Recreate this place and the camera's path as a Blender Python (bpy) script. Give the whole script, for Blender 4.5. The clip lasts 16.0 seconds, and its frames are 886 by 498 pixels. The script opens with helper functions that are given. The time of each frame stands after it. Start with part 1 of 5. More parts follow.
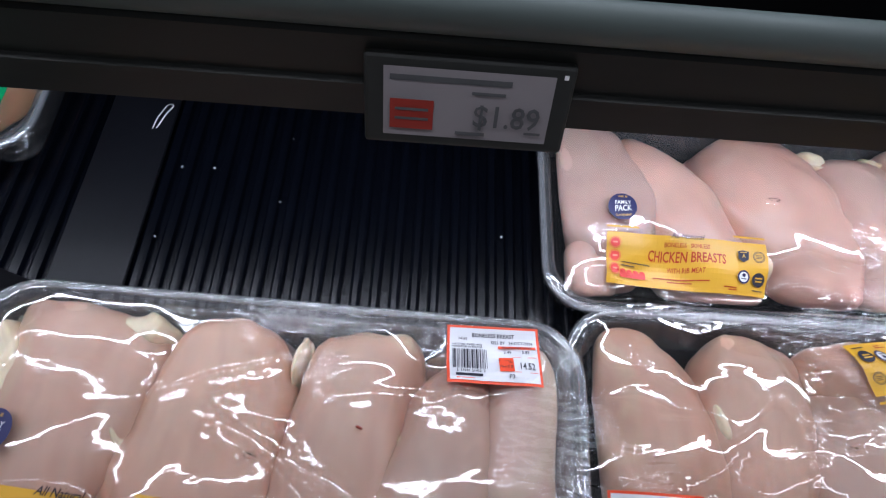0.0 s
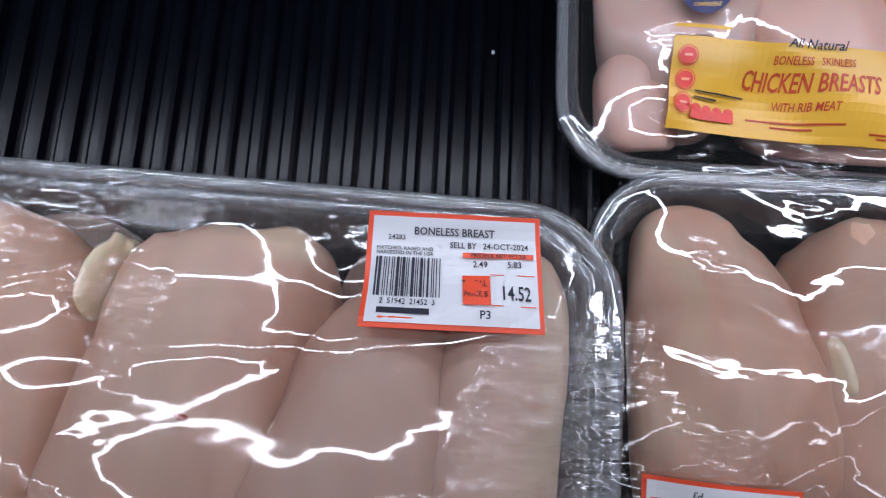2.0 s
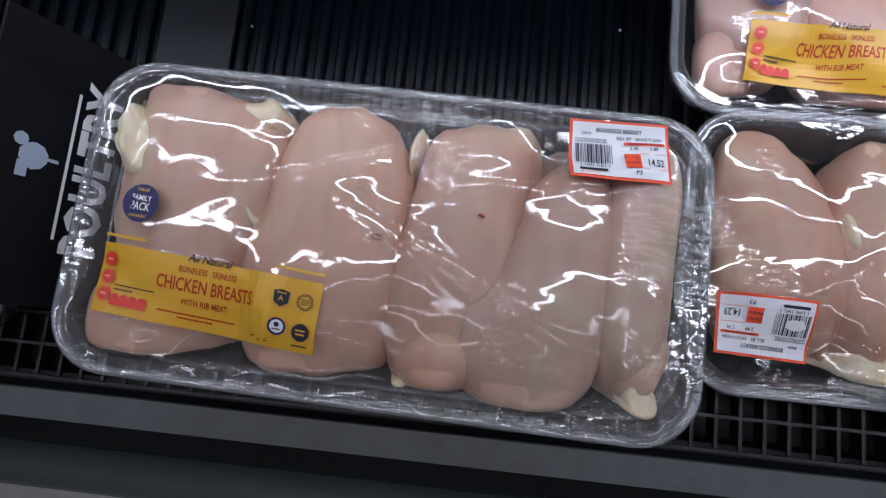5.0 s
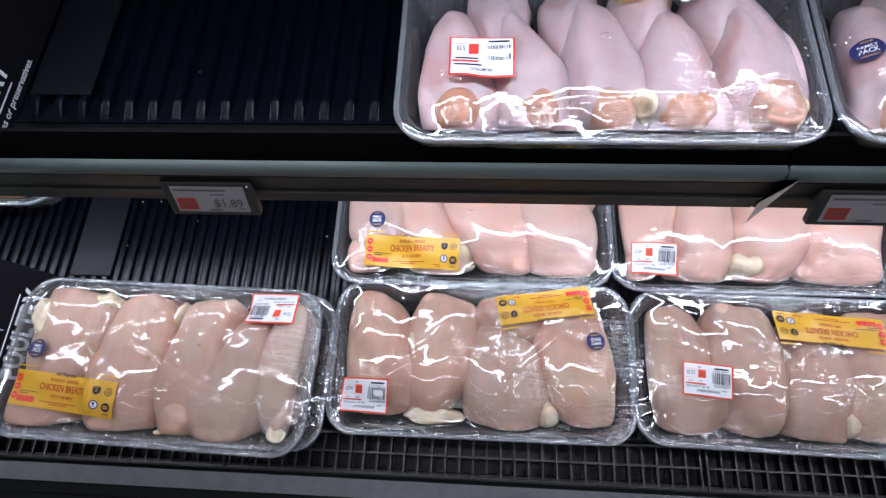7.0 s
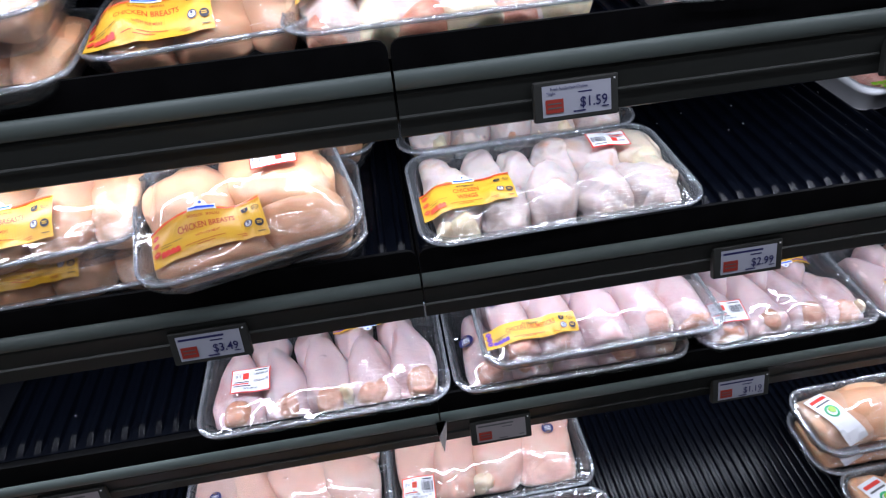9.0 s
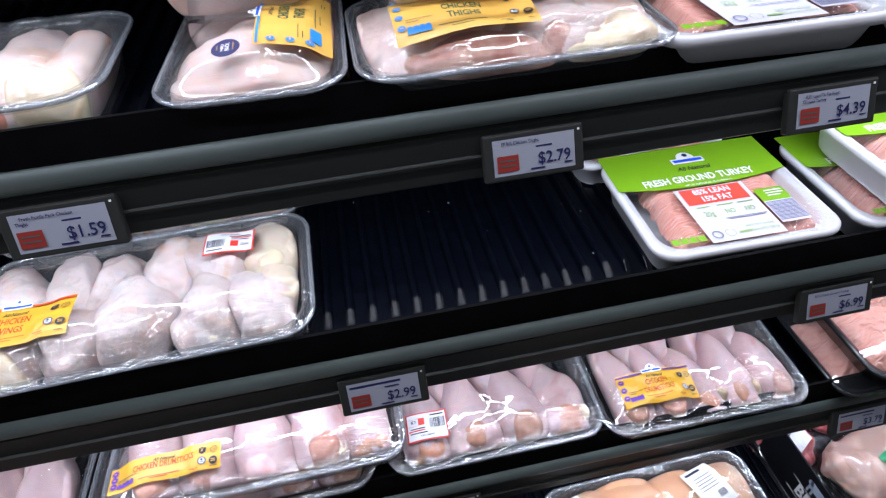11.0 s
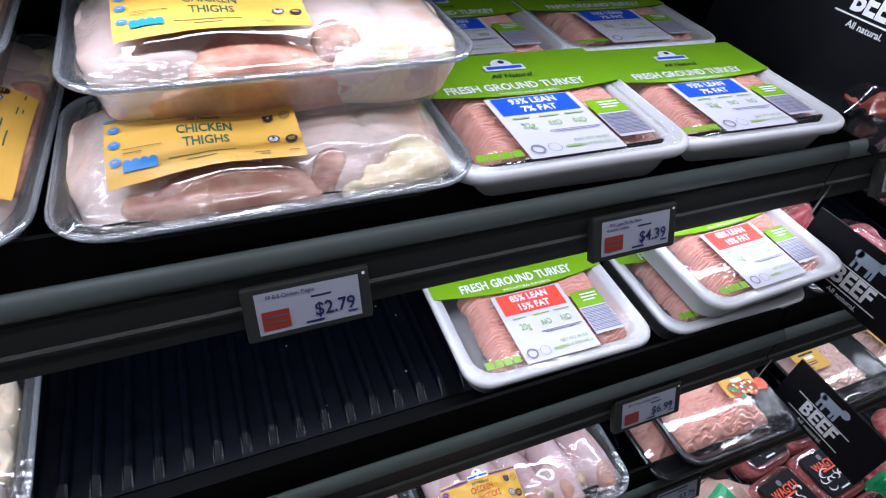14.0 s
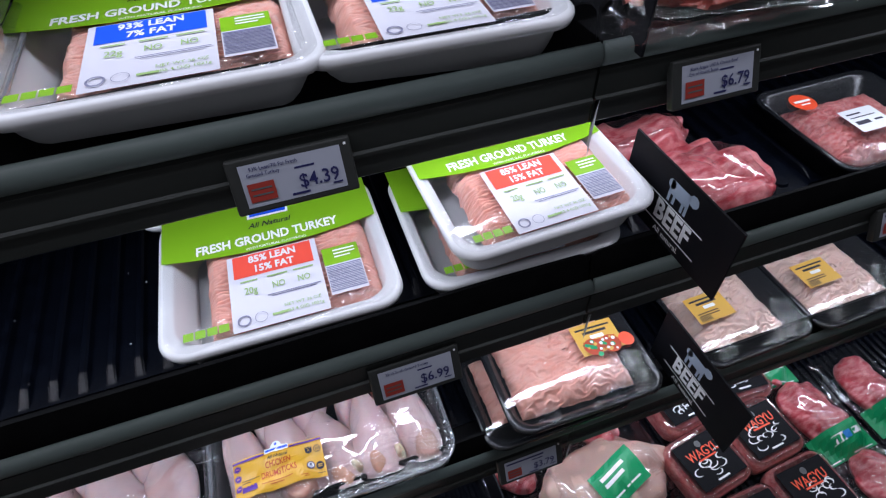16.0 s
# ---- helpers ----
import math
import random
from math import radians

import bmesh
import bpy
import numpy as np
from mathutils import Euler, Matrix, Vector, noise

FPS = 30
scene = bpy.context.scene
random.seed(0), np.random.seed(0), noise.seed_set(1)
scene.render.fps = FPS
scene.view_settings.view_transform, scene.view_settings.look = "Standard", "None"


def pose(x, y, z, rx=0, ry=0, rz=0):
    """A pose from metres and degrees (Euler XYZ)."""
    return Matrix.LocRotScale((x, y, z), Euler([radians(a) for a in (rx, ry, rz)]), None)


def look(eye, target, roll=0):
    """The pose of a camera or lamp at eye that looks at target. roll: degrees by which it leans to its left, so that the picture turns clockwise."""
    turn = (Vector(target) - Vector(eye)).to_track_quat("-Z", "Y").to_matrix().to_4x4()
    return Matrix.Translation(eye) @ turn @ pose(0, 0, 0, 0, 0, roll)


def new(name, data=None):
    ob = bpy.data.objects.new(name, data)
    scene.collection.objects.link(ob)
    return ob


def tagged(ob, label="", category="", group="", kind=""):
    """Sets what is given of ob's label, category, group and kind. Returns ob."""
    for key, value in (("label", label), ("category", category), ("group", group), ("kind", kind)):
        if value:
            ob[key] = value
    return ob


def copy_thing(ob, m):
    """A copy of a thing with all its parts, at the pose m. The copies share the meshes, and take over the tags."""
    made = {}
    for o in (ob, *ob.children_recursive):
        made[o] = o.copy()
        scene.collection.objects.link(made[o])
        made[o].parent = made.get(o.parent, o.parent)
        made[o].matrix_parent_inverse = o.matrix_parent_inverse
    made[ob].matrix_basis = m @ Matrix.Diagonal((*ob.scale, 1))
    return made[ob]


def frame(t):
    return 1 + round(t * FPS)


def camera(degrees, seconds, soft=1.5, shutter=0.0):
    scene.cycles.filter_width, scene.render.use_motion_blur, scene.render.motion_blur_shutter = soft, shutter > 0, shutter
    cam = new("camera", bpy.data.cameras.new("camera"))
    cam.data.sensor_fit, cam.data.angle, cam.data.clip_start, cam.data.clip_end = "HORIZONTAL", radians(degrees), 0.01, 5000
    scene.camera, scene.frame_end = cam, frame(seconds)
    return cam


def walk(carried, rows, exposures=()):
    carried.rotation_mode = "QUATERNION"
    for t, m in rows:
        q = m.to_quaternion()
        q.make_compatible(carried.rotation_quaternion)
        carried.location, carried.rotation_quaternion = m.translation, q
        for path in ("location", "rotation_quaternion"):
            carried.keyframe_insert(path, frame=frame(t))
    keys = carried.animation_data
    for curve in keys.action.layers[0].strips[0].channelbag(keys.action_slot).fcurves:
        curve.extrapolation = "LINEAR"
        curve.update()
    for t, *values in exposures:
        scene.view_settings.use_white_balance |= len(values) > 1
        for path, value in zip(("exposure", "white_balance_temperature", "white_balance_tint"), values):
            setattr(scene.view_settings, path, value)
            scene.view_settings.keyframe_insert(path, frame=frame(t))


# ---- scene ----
cam = camera(76.26, 16.0, soft=1.2)
PATH = [
    (0, (-0.588, -0.007, 1.009), (-0.515, 0.882, -0.782), 7.9),
    (0.5, (-0.55, 0.023, 0.904), (-0.468, 0.833, -0.923), 8.9),
    (1, (-0.535, 0.058, 0.832), (-0.453, 0.712, -1.056), 10.2),
    (1.5, (-0.541, 0.064, 0.822), (-0.478, 0.566, -1.113), 10.0),
    (2, (-0.548, 0.066, 0.847), (-0.487, 0.428, -1.119), 12.7),
    (2.5, (-0.547, 0.067, 0.832), (-0.483, 0.303, -1.153), 19.0),
    (3, (-0.565, 0.055, 0.848), (-0.547, 0.258, -1.142), 9.5),
    (3.5, (-0.628, -0.011, 0.882), (-0.773, 0.275, -1.092), -21.2),
    (3.7, (-0.635, -0.019, 0.898), (-0.791, 0.256, -1.077), -23.7),
    (6, (-0.565, -0.033, 1.093), (-0.621, 0.328, -0.873), -4.0),
    (6.5, (-0.407, -0.071, 1.177), (-0.537, 0.44, -0.752), -10.8),
    (7, (-0.277, -0.083, 1.323), (-0.427, 0.646, -0.533), -9.6),
    (7.5, (-0.088, -0.134, 1.509), (-0.238, 0.867, -0.216), -7.9),
    (8, (-0.089, -0.187, 1.593), (-0.168, 1.071, 0.039), -5.9),
    (8.5, (-0.135, -0.23, 1.632), (-0.083, 1.17, 0.205), -3.8),
    (9, (-0.016, -0.28, 1.634), (0.121, 1.18, 0.274), -5.0),
    (9.5, (0.202, -0.337, 1.637), (0.424, 1.122, 0.287), -4.4),
    (9.7, (0.244, -0.317, 1.63), (0.511, 1.134, 0.279), -3.8),
    (11.8, (0.599, -0.114, 1.612), (0.704, 1.317, 0.219), -5.0),
    (12, (0.626, -0.115, 1.606), (0.704, 1.313, 0.207), -5.3),
    (12.5, (0.648, -0.1, 1.602), (0.828, 1.307, 0.192), -3.0),
    (13, (0.617, -0.037, 1.614), (0.984, 1.316, 0.188), 2.3),
    (13.5, (0.58, -0.007, 1.64), (1.146, 1.36, 0.294), 6.0),
    (14, (0.586, -0.023, 1.652), (1.254, 1.297, 0.306), 7.3),
    (14.5, (0.617, -0.024, 1.652), (1.176, 1.361, 0.322), 1.9),
    (15, (0.76, -0.043, 1.632), (1.139, 1.4, 0.3), -5.4),
    (15.5, (0.907, -0.09, 1.615), (1.254, 1.311, 0.231), -7.0),
    (16, (0.945, -0.091, 1.604), (1.366, 1.195, 0.13), -1.9),
]
EXPOSURES = [(0.0, 0.35), (1.0, 0.28), (2.0, 0.0), (3.5, -0.2), (6.0, 0.3), (7.0, 0.55), (9.0, 0.5), (9.6, 0.55), (12.0, 0.27), (13.5, 0.12), (15.0, 0.06), (16.0, -0.04)]
walk(cam, [(t, look(eye, target, roll)) for t, eye, target, roll in PATH], EXPOSURES)
LED_W, CANOPY_W, CEIL_W = 6.2, 15.0, 8.0
TIE_X, TIE_Y = -0.857, 0.325

# ---- light ----
world = bpy.data.worlds.new("store_air")
world.use_nodes = True
world.node_tree.nodes["Background"].inputs[0].default_value = (0.75, 0.85, 1.0, 1)
world.node_tree.nodes["Background"].inputs[1].default_value = 0.006
scene.world = world


def strip_light(name, loc, target, length, width, watts, colour):
    """A long lamp along x."""
    data = bpy.data.lights.new(name, "AREA")
    data.shape, data.size, data.size_y = "RECTANGLE", length, width
    data.energy, data.color = watts, colour
    ob = new(name, data)
    ob.matrix_world = look(loc, target)
    return ob


COOL = (0.84, 0.91, 1.10)
WHITE = (0.91, 0.93, 1.09)
# shelf data: name, surface height, front of the bullnose
SHELVES = [("deck", 0.550, -0.100), ("one", 0.834, 0.187), ("two", 1.108, 0.223), ("three", 1.350, 0.290), ("four", 1.600, 0.340)]
X0, X1, BAY = -2.44, 3.66, 1.22
BACK_Y = 0.80
for nm, zs, yf in SHELVES[1:]:
    strip_light("shelf_led", (0.4, yf + 0.045, zs - 0.062), (0.4, yf + 0.08, zs - 0.26), 5.6, 0.010, LED_W, COOL)
strip_light("canopy_led", (0.4, 0.10, 2.04), (0.4, 0.20, 1.0), 5.6, 0.03, CANOPY_W, WHITE)
for y in (-0.7, -1.9, -3.3):
    strip_light("ceiling_row_light", (0.4, y, 3.5), (0.4, y + 0.001, 0.0), 9.0, 0.03, CEIL_W, WHITE)

# ---- materials ----


def mat(name, base, rough=0.5, metal=0.0, spec=0.5, grain=(0, 0, 0), bump=(0, 0, 0), mix=None, sss=0.0, coat=0.0, vary=0.0, stretch=(1, 1, 1), blot=None):
    """Principled material. grain: scale, amount, second scale. bump: scale, strength, distance. mix: a second colour that noise lays over the first."""
    m = bpy.data.materials.new(name)
    m.use_nodes = True
    nt = m.node_tree
    b = nt.nodes["Principled BSDF"]
    b.inputs["Base Color"].default_value = (*base, 1)
    b.inputs["Roughness"].default_value = rough
    b.inputs["Metallic"].default_value = metal
    b.inputs["Specular IOR Level"].default_value = spec
    if coat:
        b.inputs["Coat Weight"].default_value = coat
        b.inputs["Coat Roughness"].default_value = 0.08
    if sss:
        b.inputs["Subsurface Weight"].default_value = sss
        b.inputs["Subsurface Radius"].default_value = (0.012, 0.005, 0.003)
        b.inputs["Subsurface Scale"].default_value = 0.6
    tc = nt.nodes.new("ShaderNodeTexCoord")
    mp = nt.nodes.new("ShaderNodeMapping")
    mp.inputs["Scale"].default_value = stretch
    nt.links.new(tc.outputs["Object"], mp.inputs[0])
    if grain[0]:
        n1 = nt.nodes.new("ShaderNodeTexNoise")
        n1.inputs["Scale"].default_value = grain[0]
        n1.inputs["Detail"].default_value = 5
        nt.links.new(mp.outputs[0], n1.inputs["Vector"])
        ramp = nt.nodes.new("ShaderNodeValToRGB")
        ramp.color_ramp.elements[0].position, ramp.color_ramp.elements[1].position = 0.38, 0.68
        nt.links.new(n1.outputs[0], ramp.inputs[0])
        mx = nt.nodes.new("ShaderNodeMix")
        mx.data_type = "RGBA"
        mx.inputs[6].default_value = (*base, 1)
        mx.inputs[7].default_value = (*(mix or [c * 0.6 for c in base]), 1)
        mul = nt.nodes.new("ShaderNodeMath")
        mul.operation = "MULTIPLY"
        mul.inputs[1].default_value = grain[1]
        nt.links.new(ramp.outputs[0], mul.inputs[0])
        nt.links.new(mul.outputs[0], mx.inputs[0])
        last = mx.outputs[2]
        if grain[2]:
            n2 = nt.nodes.new("ShaderNodeTexNoise")
            n2.inputs["Scale"].default_value = grain[2]
            n2.inputs["Detail"].default_value = 3
            nt.links.new(mp.outputs[0], n2.inputs["Vector"])
            h = nt.nodes.new("ShaderNodeHueSaturation")
            mr = nt.nodes.new("ShaderNodeMapRange")
            mr.inputs[1].default_value, mr.inputs[2].default_value = 0.3, 0.7
            mr.inputs[3].default_value, mr.inputs[4].default_value = 0.92, 1.06
            nt.links.new(n2.outputs[0], mr.inputs[0])
            nt.links.new(mr.outputs[0], h.inputs["Value"])
            nt.links.new(last, h.inputs["Color"])
            last = h.outputs[0]
        if blot:
            n4 = nt.nodes.new("ShaderNodeTexNoise")
            n4.inputs["Scale"].default_value = blot[0]
            n4.inputs["Detail"].default_value = 4
            n4.inputs["Distortion"].default_value = 1.5
            nt.links.new(tc.outputs["Object"], n4.inputs["Vector"])
            r4 = nt.nodes.new("ShaderNodeValToRGB")
            r4.color_ramp.elements[0].position, r4.color_ramp.elements[1].position = 0.56, 0.70
            r4.color_ramp.elements[1].color = (blot[2], blot[2], blot[2], 1)
            nt.links.new(n4.outputs[0], r4.inputs[0])
            m4 = nt.nodes.new("ShaderNodeMix")
            m4.data_type = "RGBA"
            m4.inputs[7].default_value = (*blot[1], 1)
            nt.links.new(r4.outputs[0], m4.inputs[0])
            nt.links.new(last, m4.inputs[6])
            last = m4.outputs[2]
        if vary:
            oi = nt.nodes.new("ShaderNodeObjectInfo")
            mr = nt.nodes.new("ShaderNodeMapRange")
            mr.inputs[3].default_value, mr.inputs[4].default_value = 1 - vary, 1 + vary * 0.5
            h = nt.nodes.new("ShaderNodeHueSaturation")
            nt.links.new(oi.outputs["Random"], mr.inputs[0])
            nt.links.new(mr.outputs[0], h.inputs["Value"])
            nt.links.new(mr.outputs[0], h.inputs["Saturation"])
            nt.links.new(last, h.inputs["Color"])
            last = h.outputs[0]
        nt.links.new(last, b.inputs["Base Color"])
    if bump[0]:
        n3 = nt.nodes.new("ShaderNodeTexNoise")
        n3.inputs["Scale"].default_value = bump[0]
        n3.inputs["Detail"].default_value = 6
        nt.links.new(mp.outputs[0], n3.inputs["Vector"])
        bp = nt.nodes.new("ShaderNodeBump")
        bp.inputs["Strength"].default_value = bump[1]
        bp.inputs["Distance"].default_value = bump[2]
        nt.links.new(n3.outputs[0], bp.inputs["Height"])
        nt.links.new(bp.outputs[0], b.inputs["Normal"])
    return m


def film_mat(name, tint, rough, low, wrinkle, dense, haze=0.0, spread=0.52):
    """Clear plastic: see-through, with gloss by Fresnel and two sizes of wrinkles."""
    m = bpy.data.materials.new(name)
    m.use_nodes = True
    nt = m.node_tree
    nt.nodes.remove(nt.nodes["Principled BSDF"])
    out = nt.nodes["Material Output"]
    tr = nt.nodes.new("ShaderNodeBsdfTransparent")
    tr.inputs[0].default_value = (*tint, 1)
    gl = nt.nodes.new("ShaderNodeBsdfGlossy")
    gl.inputs["Roughness"].default_value = rough
    fr = nt.nodes.new("ShaderNodeLayerWeight")
    fr.inputs[0].default_value = 0.5
    pw = nt.nodes.new("ShaderNodeMath")
    pw.operation, pw.inputs[1].default_value = "POWER", 4.0
    ad = nt.nodes.new("ShaderNodeMath")
    ad.operation, ad.inputs[1].default_value, ad.inputs[2].default_value = "MULTIPLY_ADD", 0.8, low
    ad.use_clamp = True
    nt.links.new(fr.outputs["Facing"], pw.inputs[0])
    nt.links.new(pw.outputs[0], ad.inputs[0])
    tc = nt.nodes.new("ShaderNodeTexCoord")
    mp = nt.nodes.new("ShaderNodeMapping")
    mp.inputs["Rotation"].default_value = (0, 0, 0.5)
    mp.inputs["Scale"].default_value = (1.0, 2.4, 1.0)
    nt.links.new(tc.outputs["Object"], mp.inputs[0])
    n1 = nt.nodes.new("ShaderNodeTexNoise")
    n1.inputs["Scale"].default_value = 17
    n1.inputs["Detail"].default_value = 2.5
    n1.inputs["Distortion"].default_value = 0.5
    n2 = nt.nodes.new("ShaderNodeTexNoise")
    n2.inputs["Scale"].default_value = 62
    n2.inputs["Detail"].default_value = 0.6
    n2.inputs["Distortion"].default_value = 0.5
    mask = nt.nodes.new("ShaderNodeTexNoise")
    mask.inputs["Scale"].default_value = 13
    mp2 = nt.nodes.new("ShaderNodeMapping")
    mp2.inputs["Rotation"].default_value = (0, 0, 0.35)
    mp2.inputs["Scale"].default_value = (1.0, 3.6, 1.0)
    nt.links.new(tc.outputs["Object"], mp2.inputs[0])
    nt.links.new(mp.outputs[0], n1.inputs["Vector"])
    nt.links.new(mp2.outputs[0], n2.inputs["Vector"])
    nt.links.new(tc.outputs["Object"], mask.inputs["Vector"])
    ramp = nt.nodes.new("ShaderNodeValToRGB")
    ramp.color_ramp.elements[0].position, ramp.color_ramp.elements[1].position = spread, spread + 0.08
    nt.links.new(mask.outputs[0], ramp.inputs[0])
    mul = nt.nodes.new("ShaderNodeMath")
    mul.operation = "MULTIPLY"
    nt.links.new(ramp.outputs[0], mul.inputs[0])
    mul.inputs[1].default_value = dense
    b1 = nt.nodes.new("ShaderNodeBump")
    b1.inputs["Strength"].default_value = wrinkle
    b1.inputs["Distance"].default_value = 0.004
    nt.links.new(n1.outputs[0], b1.inputs["Height"])
    b2 = nt.nodes.new("ShaderNodeBump")
    b2.inputs["Distance"].default_value = 0.0050
    nt.links.new(mul.outputs[0], b2.inputs["Strength"])
    nt.links.new(n2.outputs[0], b2.inputs["Height"])
    nt.links.new(b1.outputs[0], b2.inputs["Normal"])
    nt.links.new(b2.outputs[0], gl.inputs["Normal"])
    mx = nt.nodes.new("ShaderNodeMixShader")
    nt.links.new(ad.outputs[0], mx.inputs[0])
    df = nt.nodes.new("ShaderNodeBsdfDiffuse")
    df.inputs[0].default_value = (0.75, 0.78, 0.82, 1)
    hz = nt.nodes.new("ShaderNodeMixShader")
    hz.inputs[0].default_value = haze
    nt.links.new(tr.outputs[0], hz.inputs[1])
    nt.links.new(df.outputs[0], hz.inputs[2])
    nt.links.new(hz.outputs[0], mx.inputs[1])
    nt.links.new(gl.outputs[0], mx.inputs[2])
    nt.links.new(mx.outputs[0], out.inputs[0])
    return m


FILM = film_mat("stretch_film", (0.985, 0.985, 0.985), 0.065, 0.11, 0.15, 0.75, 0.008, 0.555)
CRINKLE = film_mat("crinkled_stretch_film", (0.985, 0.985, 0.985), 0.05, 0.15, 0.20, 0.75, 0.008)
LID = film_mat("lidding_film", (0.985, 0.985, 0.985), 0.04, 0.085, 0.18, 0.45, 0.012)
CLEAR = film_mat("clear_tray_plastic", (0.89, 0.91, 0.92), 0.06, 0.10, 0.12, 0.05, 0.09)
SIDEFILM = film_mat("film_side", (0.95, 0.955, 0.96), 0.05, 0.06, 0.18, 0.15, 0.012)
CREAMSKIN = mat("cream_wing_skin", (0.76, 0.66, 0.52), 0.4, grain=(30, 0.6, 200), mix=(0.72, 0.52, 0.36), bump=(95, 0.6, 0.0035), sss=0.3, vary=0.1)
ENDMEAT = mat("orange_pink_meat_end", (0.62, 0.31, 0.20), 0.34, grain=(60, 0.6, 200), mix=(0.68, 0.38, 0.26), bump=(200, 0.3, 0.0015), sss=0.3, vary=0.15)
BARGREY = mat("lavender_grey_print", (0.20, 0.20, 0.30), 0.4)
PALEGREEN = mat("pale_green_print", (0.30, 0.45, 0.16), 0.4)
PANELINK = mat("lavender_white_film_print", (0.62, 0.61, 0.68), 0.35, grain=(40, 0.15, 0), mix=(0.58, 0.57, 0.64))
RIM = film_mat("thick_clear_rim", (0.76, 0.79, 0.82), 0.06, 0.26, 0.35, 0.3, 0.22)
MATBLACK = mat("black_shelf_mat", (0.0014, 0.0020, 0.0042), 0.26, grain=(60, 0.6, 7), mix=(0.003, 0.0044, 0.0085), bump=(700, 0.10, 0.0005), spec=0.21)
LIPBLACK = mat("black_painted_steel", (0.0022, 0.0022, 0.0026), 0.55, grain=(30, 0.5, 5), mix=(0.005, 0.005, 0.0055), bump=(400, 0.1, 0.0005), spec=0.05)
BULL = mat("grey_green_bumper_plastic", (0.088, 0.110, 0.103), 0.45, grain=(9, 0.45, 60), mix=(0.072, 0.090, 0.085), bump=(300, 0.08, 0.0005), stretch=(0.3, 1, 1), spec=0.3)
RAIL = mat("dark_price_rail_plastic", (0.022, 0.025, 0.023), 0.5, grain=(12, 0.5, 80), mix=(0.018, 0.020, 0.018), bump=(500, 0.06, 0.0004), stretch=(0.3, 1, 1), spec=0.25)
TAGBODY = mat("dark_grey_tag_housing", (0.030, 0.032, 0.030), 0.5, grain=(80, 0.3, 0), bump=(700, 0.1, 0.0003), spec=0.25)
SCREEN = mat("grey_paper_display", (0.36, 0.38, 0.45), 0.4, grain=(40, 0.15, 0), mix=(0.33, 0.35, 0.42))
# shaded copy of SCREEN: the dimness is put into the colour
SCREENSHADED = mat("shaded_paper_display", (0.27, 0.25, 0.26), 0.4, grain=(40, 0.3, 0), mix=(0.22, 0.205, 0.22))
INK = mat("black_ink", (0.015, 0.015, 0.03), 0.6)
NAVY = mat("navy_ink", (0.012, 0.014, 0.09), 0.5)
TAGRED = mat("tag_red", (0.30, 0.03, 0.02), 0.5)
PAPER = mat("white_label_paper", (0.73, 0.74, 0.77), 0.35, grain=(90, 0.12, 0), mix=(0.72, 0.73, 0.76))
PALERED = mat("pale_red_print", (0.85, 0.35, 0.22), 0.4)
ORANGE = mat("orange_red_label_print", (0.85, 0.085, 0.03), 0.4)
CORAL = mat("coral_red_film_print", (0.82, 0.085, 0.055), 0.35)
PLATE = mat("smooth_dark_plate", (0.0055, 0.0062, 0.0090), 0.42, grain=(20, 0.5, 90), mix=(0.004, 0.0046, 0.0068), bump=(300, 0.08, 0.0004), spec=0.2)
RED = mat("red_label_print", (0.72, 0.045, 0.03), 0.4)
YELLOW = mat("yellow_label_print", (0.70, 0.38, 0.030), 0.35, grain=(25, 0.3, 0), mix=(0.70, 0.41, 0.05))
LEMON = mat("lemon_label_print", (0.68, 0.39, 0.075), 0.35, grain=(25, 0.3, 0), mix=(0.68, 0.37, 0.06))
BROWNTXT = mat("rust_text_print", (0.46, 0.045, 0.006), 0.5)
GREENTXT = mat("dark_green_text_print", (0.02, 0.09, 0.05), 0.5)
BLUE = mat("blue_label_print", (0.015, 0.09, 0.70), 0.35)
SKYBLUE = mat("light_blue_label_print", (0.02, 0.22, 0.62), 0.4)
PURPLE = mat("purple_label_print", (0.10, 0.03, 0.30), 0.4)
GREEN = mat("green_label_print", (0.20, 0.42, 0.015), 0.32, grain=(30, 0.2, 0), mix=(0.23, 0.46, 0.02))
DEEPGREEN = mat("deep_green_label_print", (0.0, 0.28, 0.10), 0.35)
WHITEINK = mat("white_print", (0.85, 0.86, 0.87), 0.4)
SIGN = mat("black_sign_card", (0.006, 0.006, 0.008), 0.6, grain=(30, 0.3, 0), mix=(0.009, 0.009, 0.011), spec=0.12)
SIGNGREY = mat("pale_blue_sign_print", (0.35, 0.42, 0.52), 0.5)
FOAM = mat("white_plastic_tray", (0.69, 0.69, 0.71), 0.30, grain=(20, 0.12, 0), mix=(0.64, 0.64, 0.66), bump=(200, 0.05, 0.0004))
BLACKTRAY = mat("black_plastic_tray", (0.009, 0.010, 0.012), 0.22, grain=(30, 0.3, 0), mix=(0.016, 0.017, 0.02))
BREAST = mat("raw_breast_meat", (0.615, 0.415, 0.318), 0.38, grain=(16, 0.75, 70), mix=(0.58, 0.32, 0.235), bump=(60, 0.30, 0.002), sss=0.35, vary=0.12, stretch=(1.8, 0.55, 1), blot=(11, (0.64, 0.50, 0.35), 0.75))
BREASTPINK = mat("pink_breast_meat", (0.70, 0.46, 0.38), 0.36, grain=(14, 0.6, 60), mix=(0.68, 0.38, 0.31), bump=(70, 0.15, 0.0015), sss=0.35, vary=0.12, stretch=(1, 0.8, 1), blot=(10, (0.74, 0.56, 0.46), 0.7))
